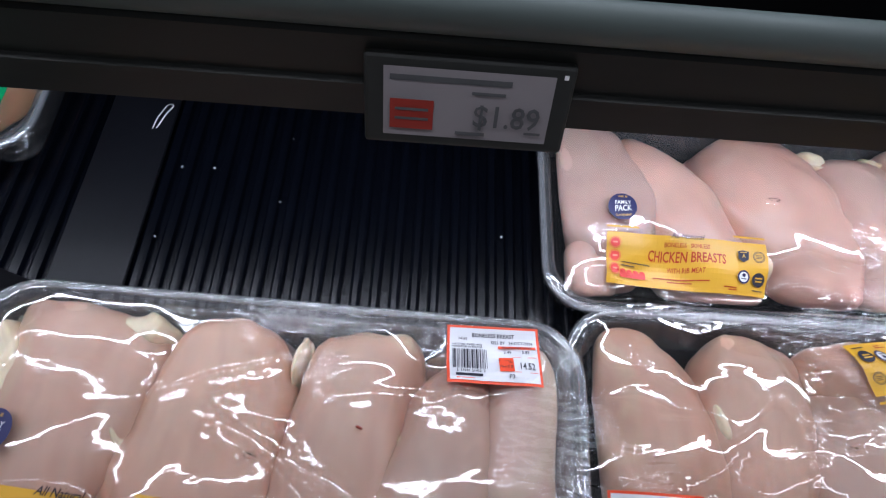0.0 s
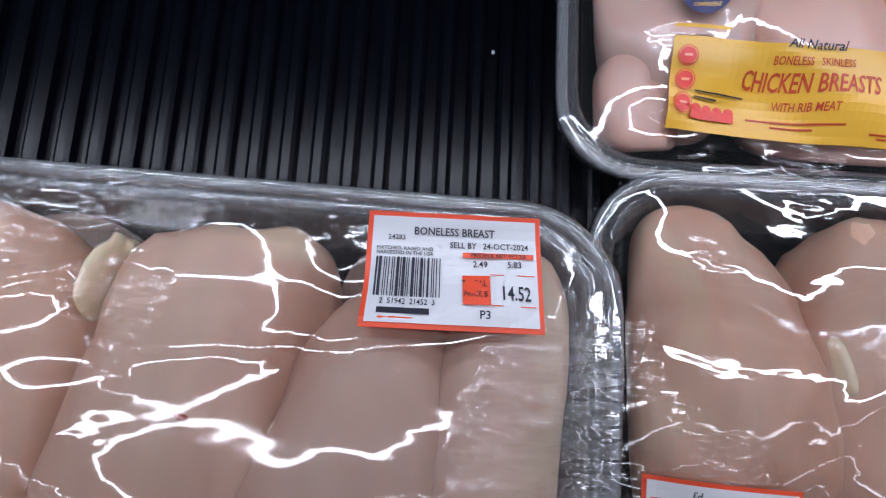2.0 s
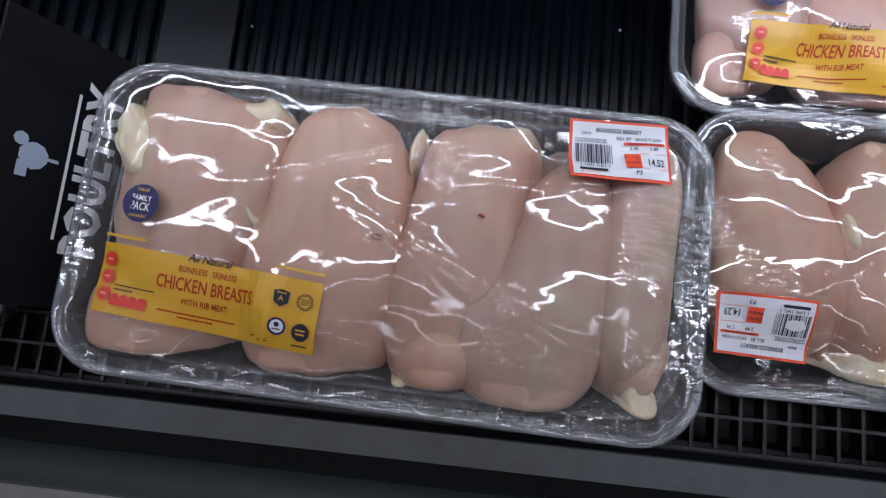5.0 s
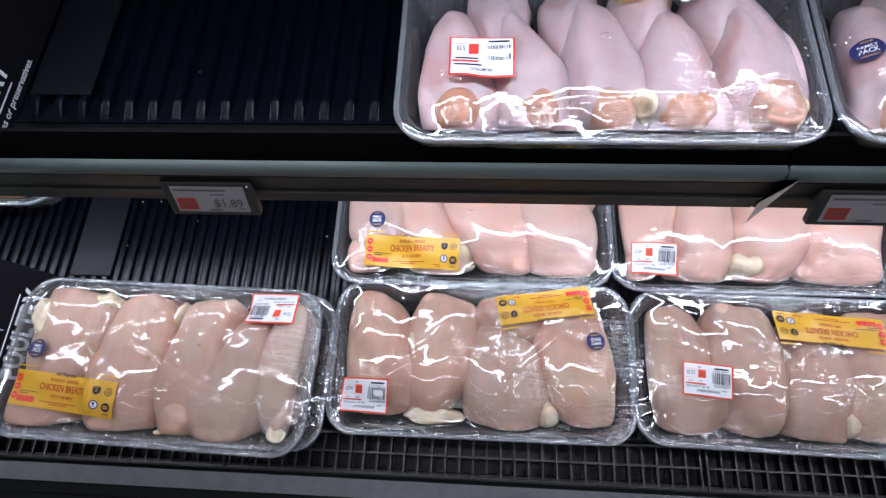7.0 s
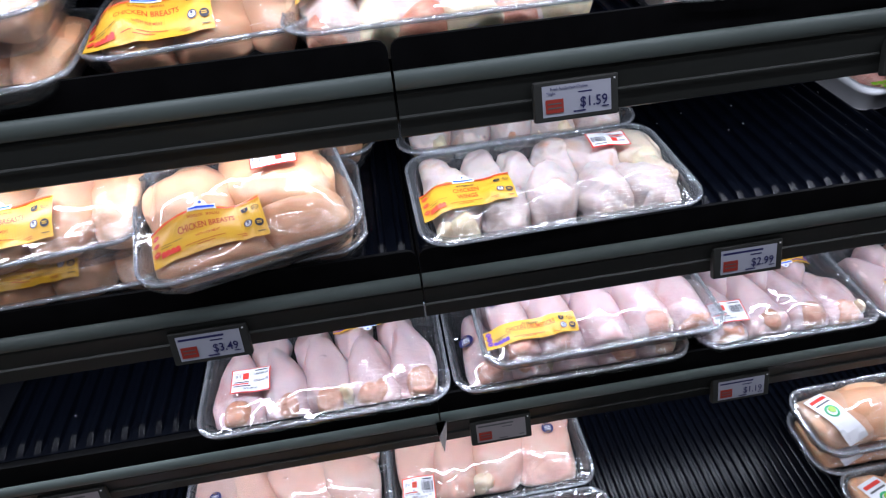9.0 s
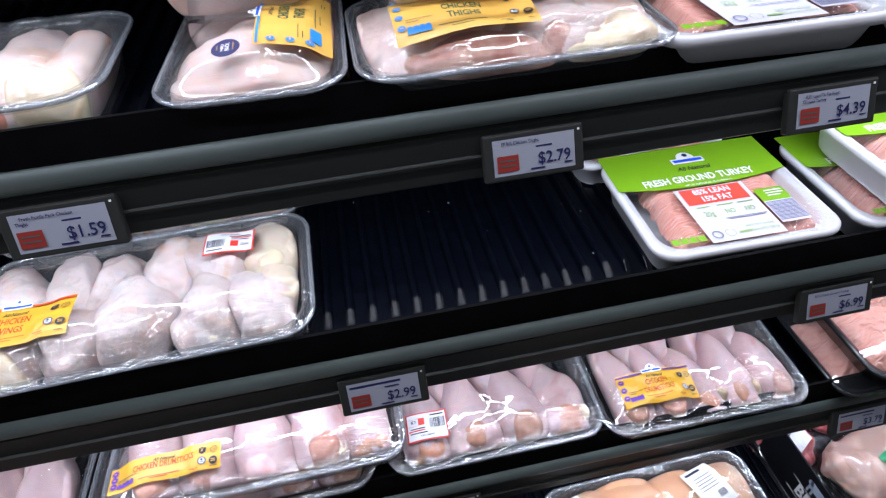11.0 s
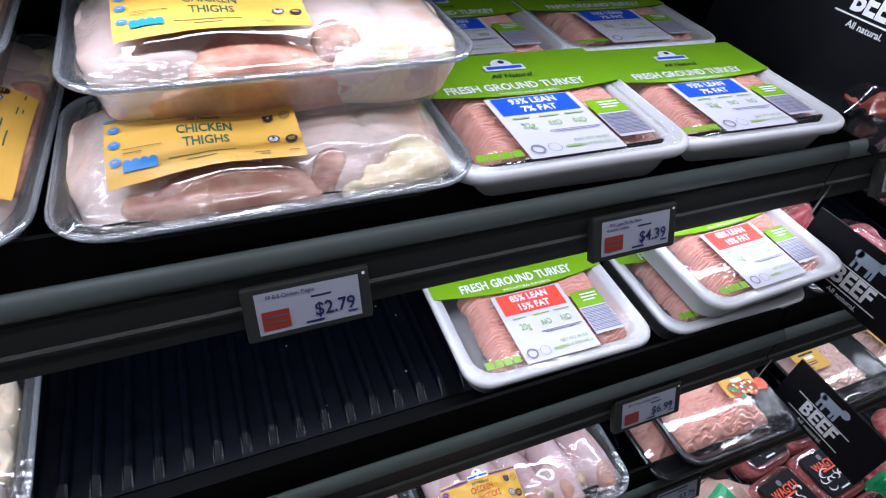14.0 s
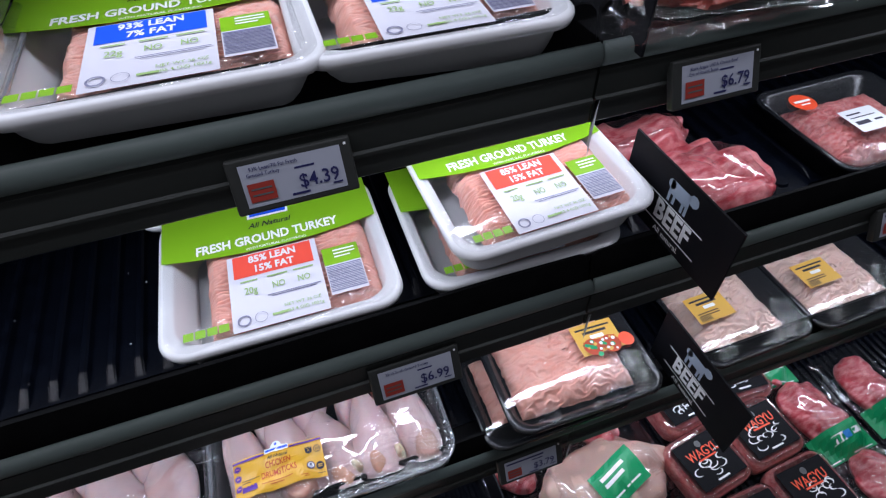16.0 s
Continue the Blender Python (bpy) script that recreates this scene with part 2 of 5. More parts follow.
BREASTTAN = mat("pale_breast_meat", (0.70, 0.37, 0.21), 0.36, grain=(14, 0.5, 60), mix=(0.70, 0.43, 0.28), bump=(70, 0.15, 0.0015), sss=0.35, vary=0.10, blot=(12, (0.72, 0.55, 0.40), 0.6))
SKIN = mat("raw_chicken_skin", (0.68, 0.49, 0.50), 0.36, grain=(22, 0.6, 160), mix=(0.74, 0.58, 0.57), bump=(170, 0.30, 0.0014), sss=0.35, vary=0.10, blot=(15, (0.60, 0.33, 0.31), 0.75))
WINGSKIN = mat("pale_wing_skin", (0.70, 0.59, 0.57), 0.38, grain=(22, 0.55, 160), mix=(0.72, 0.60, 0.55), bump=(140, 0.8, 0.0030), sss=0.35, vary=0.10, blot=(17, (0.66, 0.42, 0.30), 0.8))
THIGH = mat("thigh_skin", (0.68, 0.55, 0.50), 0.36, grain=(16, 0.55, 120), mix=(0.72, 0.52, 0.47), bump=(170, 0.30, 0.0014), sss=0.35, vary=0.08, blot=(12, (0.64, 0.40, 0.30), 0.85))
DARKMEAT = mat("reddish_thigh_meat", (0.55, 0.22, 0.15), 0.36, grain=(40, 0.8, 160), mix=(0.76, 0.50, 0.36), bump=(160, 0.5, 0.002), sss=0.3, vary=0.15)
FAT = mat("yellowish_fat", (0.80, 0.67, 0.46), 0.36, grain=(60, 0.6, 200), mix=(0.84, 0.74, 0.58), bump=(160, 0.4, 0.002), sss=0.3)
KNUCKLE = mat("exposed_pink_meat_end", (0.60, 0.31, 0.24), 0.34, grain=(60, 0.7, 200), mix=(0.72, 0.48, 0.40), bump=(200, 0.4, 0.0015), sss=0.3, vary=0.15)
TURKEY = mat("ground_turkey", (0.80, 0.38, 0.30), 0.42, grain=(120, 0.7, 420), mix=(0.84, 0.52, 0.45), bump=(420, 0.5, 0.001), sss=0.1)
GROUNDCHK = mat("ground_chicken", (0.74, 0.50, 0.42), 0.42, grain=(120, 0.6, 420), mix=(0.82, 0.62, 0.55), bump=(420, 0.5, 0.001), sss=0.1)
BEEFMEAT = mat("marbled_beef", (0.42, 0.045, 0.06), 0.32, grain=(55, 0.8, 200), mix=(0.70, 0.30, 0.30), bump=(150, 0.5, 0.002), sss=0.2, stretch=(1, 2.2, 1))
BEEFDARK = mat("dark_beef_slab", (0.34, 0.05, 0.035), 0.32, grain=(40, 0.6, 150), mix=(0.52, 0.14, 0.09), bump=(120, 0.4, 0.002), sss=0.2)
GRINDBEEF = mat("burger_beef", (0.46, 0.09, 0.09), 0.4, grain=(150, 0.7, 420), mix=(0.68, 0.34, 0.31), bump=(420, 0.5, 0.001), sss=0.2)
HERBMEAT = mat("herb_marinated_meat", (0.50, 0.36, 0.18), 0.3, grain=(70, 0.9, 160), mix=(0.62, 0.50, 0.30), bump=(150, 0.4, 0.002), sss=0.2)
MARINADE = mat("orange_marinated_meat", (0.55, 0.20, 0.04), 0.3, grain=(40, 0.8, 150), mix=(0.72, 0.46, 0.18), bump=(150, 0.4, 0.002), sss=0.2)
FLOORMAT = mat("grey_floor_tile", (0.42, 0.41, 0.39), 0.3, grain=(3, 0.4, 60), mix=(0.36, 0.35, 0.33), bump=(60, 0.05, 0.001))
WALLMAT = mat("white_painted_wall", (0.74, 0.74, 0.72), 0.7, grain=(2, 0.3, 30), mix=(0.68, 0.68, 0.66), bump=(200, 0.08, 0.001))
CASEGREY = mat("dark_case_enamel", (0.008, 0.0095, 0.010), 0.35, grain=(6, 0.4, 70), mix=(0.006, 0.007, 0.0075), bump=(300, 0.06, 0.0005), spec=0.14)
GRILLE = mat("black_air_grille", (0.006, 0.006, 0.007), 0.35, grain=(80, 0.4, 0), mix=(0.014, 0.014, 0.015))
EDGEGREY = mat("worn_grey_edge", (0.10, 0.105, 0.11), 0.4, grain=(60, 0.5, 0))

# ---- mesh helpers ----


def part(name, data, material, parent=None, label="", smooth=True):
    """Links a bmesh, or a (verts, faces) pair, as one mesh object."""
    me = bpy.data.meshes.new(name)
    if isinstance(data, bmesh.types.BMesh):
        data.to_mesh(me)
        data.free()
    else:
        me.from_pydata(data[0], [], data[1])
    me.materials.append(material)
    if smooth:
        me.shade_smooth()
    me.update()
    ob = new(name, me)
    if parent is not None:
        ob.parent = parent
    if label:
        tagged(ob, label)
    return ob


def sized(x, y, z, rx=0, ry=0, rz=0, s=1.0):
    """A place and turn for a thing drawn at a scale."""
    return pose(x, y, z, rx, ry, rz) @ Matrix.Scale(s, 4)


def thing(name, m, label, category, group="", kind=""):
    ob = new(name)
    ob.empty_display_size = 0.05
    ob.matrix_world = m
    return tagged(ob, label, category, group, kind)


def box(bm, x0, x1, y0, y1, z0, z1, bevel=0.0):
    vs = bmesh.ops.create_cube(bm, size=1, matrix=Matrix.Translation(((x0 + x1) / 2, (y0 + y1) / 2, (z0 + z1) / 2)) @ Matrix.Diagonal((x1 - x0, y1 - y0, z1 - z0, 1)))["verts"]
    if bevel:
        es = list({e for v in vs for e in v.link_edges})
        bmesh.ops.bevel(bm, geom=es, offset=bevel, segments=2, affect="EDGES", profile=0.5)
    return bm


def extrude_x(profile, x0, x1, caps=True):
    """A closed profile of (y, z) drawn out along x."""
    n = len(profile)
    verts = [(x0, y, z) for y, z in profile] + [(x1, y, z) for y, z in profile]
    faces = [(i, (i + 1) % n, n + (i + 1) % n, n + i) for i in range(n)]
    if caps:
        faces += [tuple(range(n))[::-1], tuple(range(n, 2 * n))]
    return verts, faces


def rr(w, d, r, n=7):
    """Points of a rounded rectangle about the origin."""
    r = min(r, w / 2 - 1e-4, d / 2 - 1e-4)
    pts = []
    for cx, cy, a0 in ((w / 2 - r, d / 2 - r, 0), (-w / 2 + r, d / 2 - r, 90), (-w / 2 + r, -d / 2 + r, 180), (w / 2 - r, -d / 2 + r, 270)):
        for i in range(n):
            a = radians(a0 + 90 * i / (n - 1))
            pts.append((cx + r * math.cos(a), cy + r * math.sin(a)))
    return pts


def dense(pts, step):
    """Adds points on long sides."""
    out = []
    for i, p in enumerate(pts):
        q = pts[(i + 1) % len(pts)]
        k = max(1, int(math.dist(p, q) / step))
        out += [(p[0] + (q[0] - p[0]) * j / k, p[1] + (q[1] - p[1]) * j / k) for j in range(k)]
    return out


def loft(rings, close_start=False, close_end=False):
    n = len(rings[0])
    verts = [p for ring in rings for p in ring]
    faces = []
    for k in range(len(rings) - 1):
        for i in range(n):
            j = (i + 1) % n
            faces.append((k * n + i, (k + 1) * n + i, (k + 1) * n + j, k * n + j))
    if close_start:
        faces.append(tuple(range(n))[::-1])
    if close_end:
        faces.append(tuple(range((len(rings) - 1) * n, len(rings) * n)))
    return verts, faces


_text_cache = {}


def letters(s, size, squeeze=1.0, shear=0.0, bold=0.012):
    """The built-in font as flat mesh data, centred."""
    key = (s, shear, bold)
    if key not in _text_cache:
        cu = bpy.data.curves.new("lettering", "FONT")
        cu.body, cu.align_x, cu.align_y, cu.resolution_u, cu.shear, cu.offset = s, "CENTER", "CENTER", 2, shear, bold
        ob = new("lettering", cu)
        me = bpy.data.meshes.new_from_object(ob.evaluated_get(bpy.context.evaluated_depsgraph_get()))
        _text_cache[key] = ([tuple(v.co[:2]) for v in me.vertices], [tuple(p.vertices) for p in me.polygons])
        bpy.data.objects.remove(ob)
        bpy.data.curves.remove(cu)
        bpy.data.meshes.remove(me)
    v, f = _text_cache[key]
    return [(x * size * squeeze, y * size) for x, y in v], f


def patch(x0, x1, y0, y1, step=0.008, radius=0.0):
    """A flat rectangle, fine enough to lie on a curved film."""
    nx, ny = max(1, int((x1 - x0) / step)), max(1, int((y1 - y0) / step))
    v = [(x0 + (x1 - x0) * i / nx, y0 + (y1 - y0) * j / ny) for j in range(ny + 1) for i in range(nx + 1)]
    f = [(j * (nx + 1) + i, j * (nx + 1) + i + 1, (j + 1) * (nx + 1) + i + 1, (j + 1) * (nx + 1) + i) for j in range(ny) for i in range(nx)]
    return v, f


def disc(cx, cy, r, n=20):
    v = [(cx, cy)] + [(cx + r * math.cos(2 * math.pi * i / n), cy + r * math.sin(2 * math.pi * i / n)) for i in range(n)]
    return v, [(0, 1 + i, 1 + (i + 1) % n) for i in range(n)]


def ring(cx, cy, r, w, n=20):
    v = [(cx + q * math.cos(2 * math.pi * i / n), cy + q * math.sin(2 * math.pi * i / n)) for q in (r - w, r) for i in range(n)]
    return v, [(i, n + i, n + (i + 1) % n, (i + 1) % n) for i in range(n)]


def shift(vf, dx, dy):
    return [(x + dx, y + dy) for x, y in vf[0]], vf[1]


def T(s, x, y, size, squeeze=1.0, shear=0.0, bold=0.012):
    return shift(letters(s, size, squeeze, shear, bold), x, y)


def bars(x0, x1, y, h):
    return patch(x0, x1, y - h / 2, y + h / 2)


def join2(*vfs):
    v, f = [], []
    for a, b in vfs:
        k = len(v)
        v += a
        f += [tuple(i + k for i in q) for q in b]
    return v, f


def laid(name, vf, material, parent, place, lift, label=""):
    """Flat artwork laid on a surface: place maps (x, y) to (x, y, z)."""
    v3 = [place(x, y, lift) for x, y in vf[0]]
    return part(name, (v3, vf[1]), material, parent, label, smooth=False)


FINE_PRINT = ("bars", "print", "green_print", "dark_print", "label_print", "tag_print", "barcode", "red_print", "sleeve_print", "band_print", "pale_print", "facts_strip", "green_box_print", "red_box_print", "fine_print", "seal_print", "seal_ring", "shield_print", "badge_print", "dark_seal_print")


# prints that lie on another print, with their height in the stack
LEVEL = {"red_box_print": 4, "logo_edge": 4, "logo_bird": 5, "band": 4, "seal_print": 4, "shield_print": 4, "badge_ring": 4, "badge_print": 5, "dark_seal_print": 4, "seal_middle": 4, "green_topping": 4, "yellow_topping": 5, "pale_topping": 6, "round_sticker": 7}


def artwork(parent, place, layers):
    """A sticker: the first layer is the label itself, the others its print, one part for each colour."""
    base = None
    for k, (name, material, vf) in enumerate(layers):
        ob = laid(name, vf, material, base or parent, place, 0.0005 + 0.0004 * (LEVEL.get(name, 3) if k > 2 else k))
        if name in FINE_PRINT:
            tagged(ob, kind="stuff")
        base = base or ob
    return base

# ---- the building ----
bm = box(bmesh.new(), -7, 8, -6.0, 1.4, -0.12, 0.0)
tagged(part("floor", bm, FLOORMAT, smooth=False), "polished grey store floor", "floor", kind="structure")
bm = box(bmesh.new(), -7, 8, -6.0, 1.4, 3.6, 3.72)
tagged(part("ceiling", bm, WALLMAT, smooth=False), "plain white store ceiling", "ceiling", kind="structure")
for nm, b in (("wall_north", (-7, 8, 1.4, 1.55)), ("wall_south", (-7, 8, -6.15, -6.0)), ("wall_west", (-7.15, -7, -6.15, 1.55)), ("wall_east", (8, 8.15, -6.15, 1.55))):
    bm = box(bmesh.new(), *b, 0.0, 3.6)
    tagged(part(nm, bm, WALLMAT, smooth=False), "plain white painted wall", "wall", kind="structure")

# ---- the refrigerated case ----
case = thing("refrigerated_display_case", pose(0, 0, 0), "long black open meat case with four shelves over a deck", "display case")
part("back_panel", box(bmesh.new(), X0, X1, BACK_Y, BACK_Y + 0.06, 0.3, 2.1), LIPBLACK, case, smooth=False)
part("base", box(bmesh.new(), X0, X1, -0.12, BACK_Y + 0.06, 0.0, 0.30), CASEGREY, case, smooth=False)
part("tub", box(bmesh.new(), X0, X1, -0.085, BACK_Y, 0.30, 0.525), CASEGREY, case, smooth=False)
for k, (x, nm) in enumerate(((X0 - 0.05, "end_panel"), (X1, "end_panel"))):
    part(nm, box(bmesh.new(), x, x + 0.05, -0.15, BACK_Y + 0.06, 0.0, 2.1), CASEGREY, case, smooth=False)
part("canopy", box(bmesh.new(), X0, X1, 0.06, BACK_Y + 0.06, 2.05, 2.2, 0.01), CASEGREY, case, smooth=False)
# front bumper under the deck: stepped panel with a rounded rail
part("front_panel", extrude_x([(-0.0861, 0.264), (-0.1426, 0.264), (-0.1652, 0.341), (-0.1652, 0.451), (-0.1505, 0.4895), (-0.1505, 0.5005), (-0.1369, 0.5038), (-0.1347, 0.5368), (-0.12, 0.5412), (-0.1188, 0.5566), (-0.0985, 0.5588), (-0.094, 0.55), (-0.0861, 0.55)], X0, X1), CASEGREY, case, smooth=False)
part("front_bumper", extrude_x([(-0.1652 + 0.024 * (math.cos(a) - 0.6) - 0.012, 0.4125 + 0.037 * math.sin(a)) for a in [2 * math.pi * i / 20 for i in range(20)]], X0, X1), BULL, case)
part("front_trim", extrude_x([(-0.12, 0.5572), (-0.12, 0.5616), (-0.0985, 0.5627), (-0.0979, 0.5594)], X0, X1), EDGEGREY, case, smooth=False)


def ribbed_mat(x0, x1, y0, y1, z, pitch, rib, high, taper_front):
    """A moulded mat: a thin sheet with rounded ribs that run from front to back and end in sloping noses."""
    prof = []
    n = int((x1 - x0) / pitch)
    p = (x1 - x0) / n
    prof = [(-0.5, 0), (-rib / p / 2 - 0.06, 0), (-rib / p / 2, 0.75), (-rib / p / 4, 1.0), (rib / p / 4, 1.0), (rib / p / 2, 0.75), (rib / p / 2 + 0.06, 0)]
    xs, hs = [], []
    for i in range(n):
        for a, b in prof:
            xs.append(x0 + (i + 0.5 + a) * p)
            hs.append(b * high)
    xs.append(x1)
    hs.append(0)
    ys = [(y0, 0.0), (y0 + 0.004, 0.0), (y0 + taper_front, 1.0), ((y0 + y1) / 2, 1.0), (y1, 1.0)]
    verts = [(x, y, z + h * f) for y, f in ys for x, h in zip(xs, hs)]
    m = len(xs)
    faces = [(k * m + i, k * m + i + 1, (k + 1) * m + i + 1, (k + 1) * m + i) for k in range(len(ys) - 1) for i in range(m - 1)]
    k = len(verts)
    verts += [(x0, y0, z - 0.004), (x1, y0, z - 0.004), (x1, y1, z - 0.004), (x0, y1, z - 0.004)]
    faces += [(k, k + 3, k + 2, k + 1), (0, k, k + 1, m - 1)]
    return verts, faces


BAYS = [(X0 + BAY * i, X0 + BAY * (i + 1)) for i in range(5)]
# deck: ribbed mats behind an air grille
zs = SHELVES[0][1]
for a, b in BAYS:
    part("deck_mat", ribbed_mat(a + 0.004, b - 0.004, -0.036, BACK_Y - 0.01, zs - 0.006, 0.0170, 0.0084, 0.007, 0.013), MATBLACK, case, smooth=False)
part("deck_seat", box(bmesh.new(), X0, X1, -0.038, BACK_Y, 0.525, zs - 0.010), LIPBLACK, case, smooth=False)
for a, b in BAYS:
    for u, w in ((a, (a + b) / 2), ((a + b) / 2, b)):
        bm = bmesh.new()
        for y in (-0.0906, -0.0657, -0.0420):
            box(bm, u + 0.003, w - 0.003, y - 0.0012, y + 0.0012, zs - 0.014, zs + 0.004)
        k = int((w - u) / 0.0178)
        for i in range(k + 1):
            x = u + 0.004 + (w - u - 0.008) * i / k
            box(bm, x - 0.0013, x + 0.0013, -0.0917, -0.0443, zs - 0.012, zs + 0.002)
        part("air_grille", bm, GRILLE, case, smooth=False)
part("smooth_deck_plate", box(bmesh.new(), -0.902, -0.838, 0.165, 0.60, zs + 0.0005, zs + 0.004, 0.001), PLATE, case, smooth=False)


def lip_plate(x0, x1, yf, zs, r=0.012):
    """A front lip that leans back to the mat, with rounded upper corners."""
    z0, z1 = 0.0, 0.057
    prof = [(x0, z0), (x0, z1 - r)] + [(x0 + r - r * math.cos(radians(a)), z1 - r + r * math.sin(radians(a))) for a in (30, 60, 90)] + [(x1 - r + r * math.sin(radians(a)), z1 - r + r * math.cos(radians(a))) for a in (0, 30, 60)] + [(x1, z1 - r), (x1, z0)]
    n = len(prof)
    verts = [(x, yf + 0.006 + z * 0.22, zs - 0.012 + z) for x, z in prof] + [(x, yf + 0.010 + z * 0.22, zs - 0.012 + z) for x, z in prof]
    faces = [tuple(range(n)), tuple(range(n, 2 * n))[::-1]] + [(i, n + i, n + (i + 1) % n, (i + 1) % n) for i in range(n)]
    return verts, faces


for nm, zs, yf in SHELVES[1:]:
    for a, b in BAYS:
        sh = thing("shelf", pose(0, 0, 0), "black shelf with a ribbed mat and a grey-green front bumper", "shelf", "case shelves")
        a2, b2 = a + 0.0015, b - 0.0015
        part("pan", extrude_x([(yf + 0.016, zs - 0.006), (BACK_Y - 0.005, zs - 0.006), (BACK_Y - 0.005, zs - 0.030), (yf + 0.016, zs - 0.030)], a2, b2), LIPBLACK, sh, smooth=False)
        part("mat", ribbed_mat(a2 + 0.004, b2 - 0.004, yf + 0.062, BACK_Y - 0.01, zs - 0.004, 0.0265, 0.0085, 0.009, 0.022), MATBLACK, sh, smooth=False)
        part("lip", lip_plate(a2, b2, yf, zs), LIPBLACK, sh, smooth=False)
        prof = [(yf + 0.0055, zs - 0.0065), (yf + 0.0055, zs + 0.016)]
        prof += [(yf + 0.004 - 0.008 * math.sin(radians(t)), zs + 0.0048 + 0.0112 * math.cos(radians(t))) for t in range(0, 181, 15)]
        part("bumper", extrude_x(prof, a2, b2), BULL, sh)
        # price rail under the bumper
        prof = [(yf + 0.014, zs - 0.0075), (yf + 0.004, zs - 0.0075), (yf + 0.001, zs - 0.010), (yf + 0.001, zs - 0.036), (yf - 0.002, zs - 0.0375), (yf - 0.002, zs - 0.0405), (yf + 0.001, zs - 0.042), (yf + 0.001, zs - 0.063), (yf + 0.004, zs - 0.066), (yf + 0.010, zs - 0.066), (yf + 0.014, zs - 0.062)]
        part("price_rail", extrude_x(prof, a2, b2), RAIL, sh, smooth=False)
        part("bracket", box(bmesh.new(), a2, a2 + 0.003, yf + 0.08, BACK_Y - 0.006, zs - 0.075, zs - 0.031), LIPBLACK, sh, smooth=False)
    ld = thing("led_strip", pose(0, 0, 0), "thin white lamp strip under a shelf front", "light")
    part("channel", extrude_x([(yf + 0.030, zs - 0.0605), (yf + 0.060, zs - 0.0605), (yf + 0.060, zs - 0.031), (yf + 0.030, zs - 0.031)], X0, X1), RAIL, ld, smooth=False)
for x, k, a, b, u in ((0.003, 1, -0.010, 0.085, 3.4), (1.22, 3, 0.034, 0.100, 1.0), (1.22, 2, 0.034, 0.085, 0.8), (1.22, 1, 0.034, 0.090, 0.8)):
    zs, yf = SHELVES[k][1:]
    st = thing("plastic_strip", pose(x, yf - 0.0065, zs), "thin torn white plastic strip in a shelf joint", "plastic strip", "strips in shelf joints")
    bm = bmesh.new()
    vs = [bm.verts.new(q) for q in ((-0.003 * u, 0, -a), (0.002 * u, 0, -a), (0.0012 * u, 0.001, -(a + b) / 2), (-0.0006 * u, -0.001, -b), (-0.0026 * u, 0, -(a + b) / 2))]
    bm.faces.new(vs)
    bmesh.ops.solidify(bm, geom=bm.faces[:], thickness=0.0006)
    part("strip", bm, PAPER, st, smooth=False)
part("smooth_plate", box(bmesh.new(), -0.778, -0.708, 0.279, 0.58, SHELVES[1][1] + 0.003, SHELVES[1][1] + 0.006, 0.001), PLATE, case, smooth=False)

# ---- price tags ----


def price_tag(x, shelf, price, lines=(), lean=-24, red=True, w=0.099, h=0.0455):
    zs, yf = SHELVES[shelf][1:]
    zc = zs - 0.0375
    m = pose(x, yf - 0.0085, zc, 90 + lean, 0, 0)
    ob = thing("price_tag", m, f"dark grey electronic price tag reading {price}" if price else "dark grey electronic price tag with faint print", "price tag", "electronic price tags")
    bm = box(bmesh.new(), -w / 2, w / 2, -h / 2, h / 2, -0.006, 0.004, 0.002)
    part("housing", bm, TAGBODY, ob, smooth=False)
    flat = lambda x, y, lift: (x, y, 0.004 + lift)
    sx, sy = w * 0.81, h * 0.76
    # left tags on shelf one: shade painted as darker screen and weaker ink
    face, ink = (SCREENSHADED, EDGEGREY) if shelf == 1 and x < 0.3 else (SCREEN, NAVY)
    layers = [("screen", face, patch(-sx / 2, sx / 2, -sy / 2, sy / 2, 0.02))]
    dark = []
    for k, s in enumerate(lines):
        dark.append(T(s, -sx / 2 + 0.003 + len(s) * 0.00112, sy / 2 - 0.0042 - 0.0046 * k, 0.0045, 0.9))
    small = []
    if not lines:
        small += [bars(-sx / 2 + 0.003, sx * 0.25, sy / 2 - 0.005, 0.0028)]
    small += [bars(sx * 0.02, sx * 0.22, sy * 0.20, 0.0016), bars(-sx * 0.06, sx * 0.12, -sy * 0.40, 0.0018), bars(sx * 0.36, sx * 0.46, -sy * 0.34, 0.0014)]
    layers += [("fine_print", ink, s) for s in small]
    if lines:
        layers.append(("title", ink, join2(*dark)))
    if price:
        layers.append(("price", ink, T(price, sx * 0.24, -sy * 0.14, 0.0158, 0.92, 0, 0.012)))
    if red:
        layers.append(("red_box", TAGRED, patch(-sx * 0.46, -sx * 0.20, -sy * 0.38, sy * 0.06, 0.02)))
        layers.append(("red_box_print", EDGEGREY, join2(bars(-sx * 0.43, -sx * 0.23, -sy * 0.08, 0.0014), bars(-sx * 0.43, -sx * 0.23, -sy * 0.22, 0.0014))))
    artwork(ob, flat, layers)
    part("led", box(bmesh.new(), w * 0.44, w * 0.44 + 0.002, h * 0.36, h * 0.36 + 0.002, 0.0035, 0.0046), WHITEINK, ob, smooth=False)
    return ob


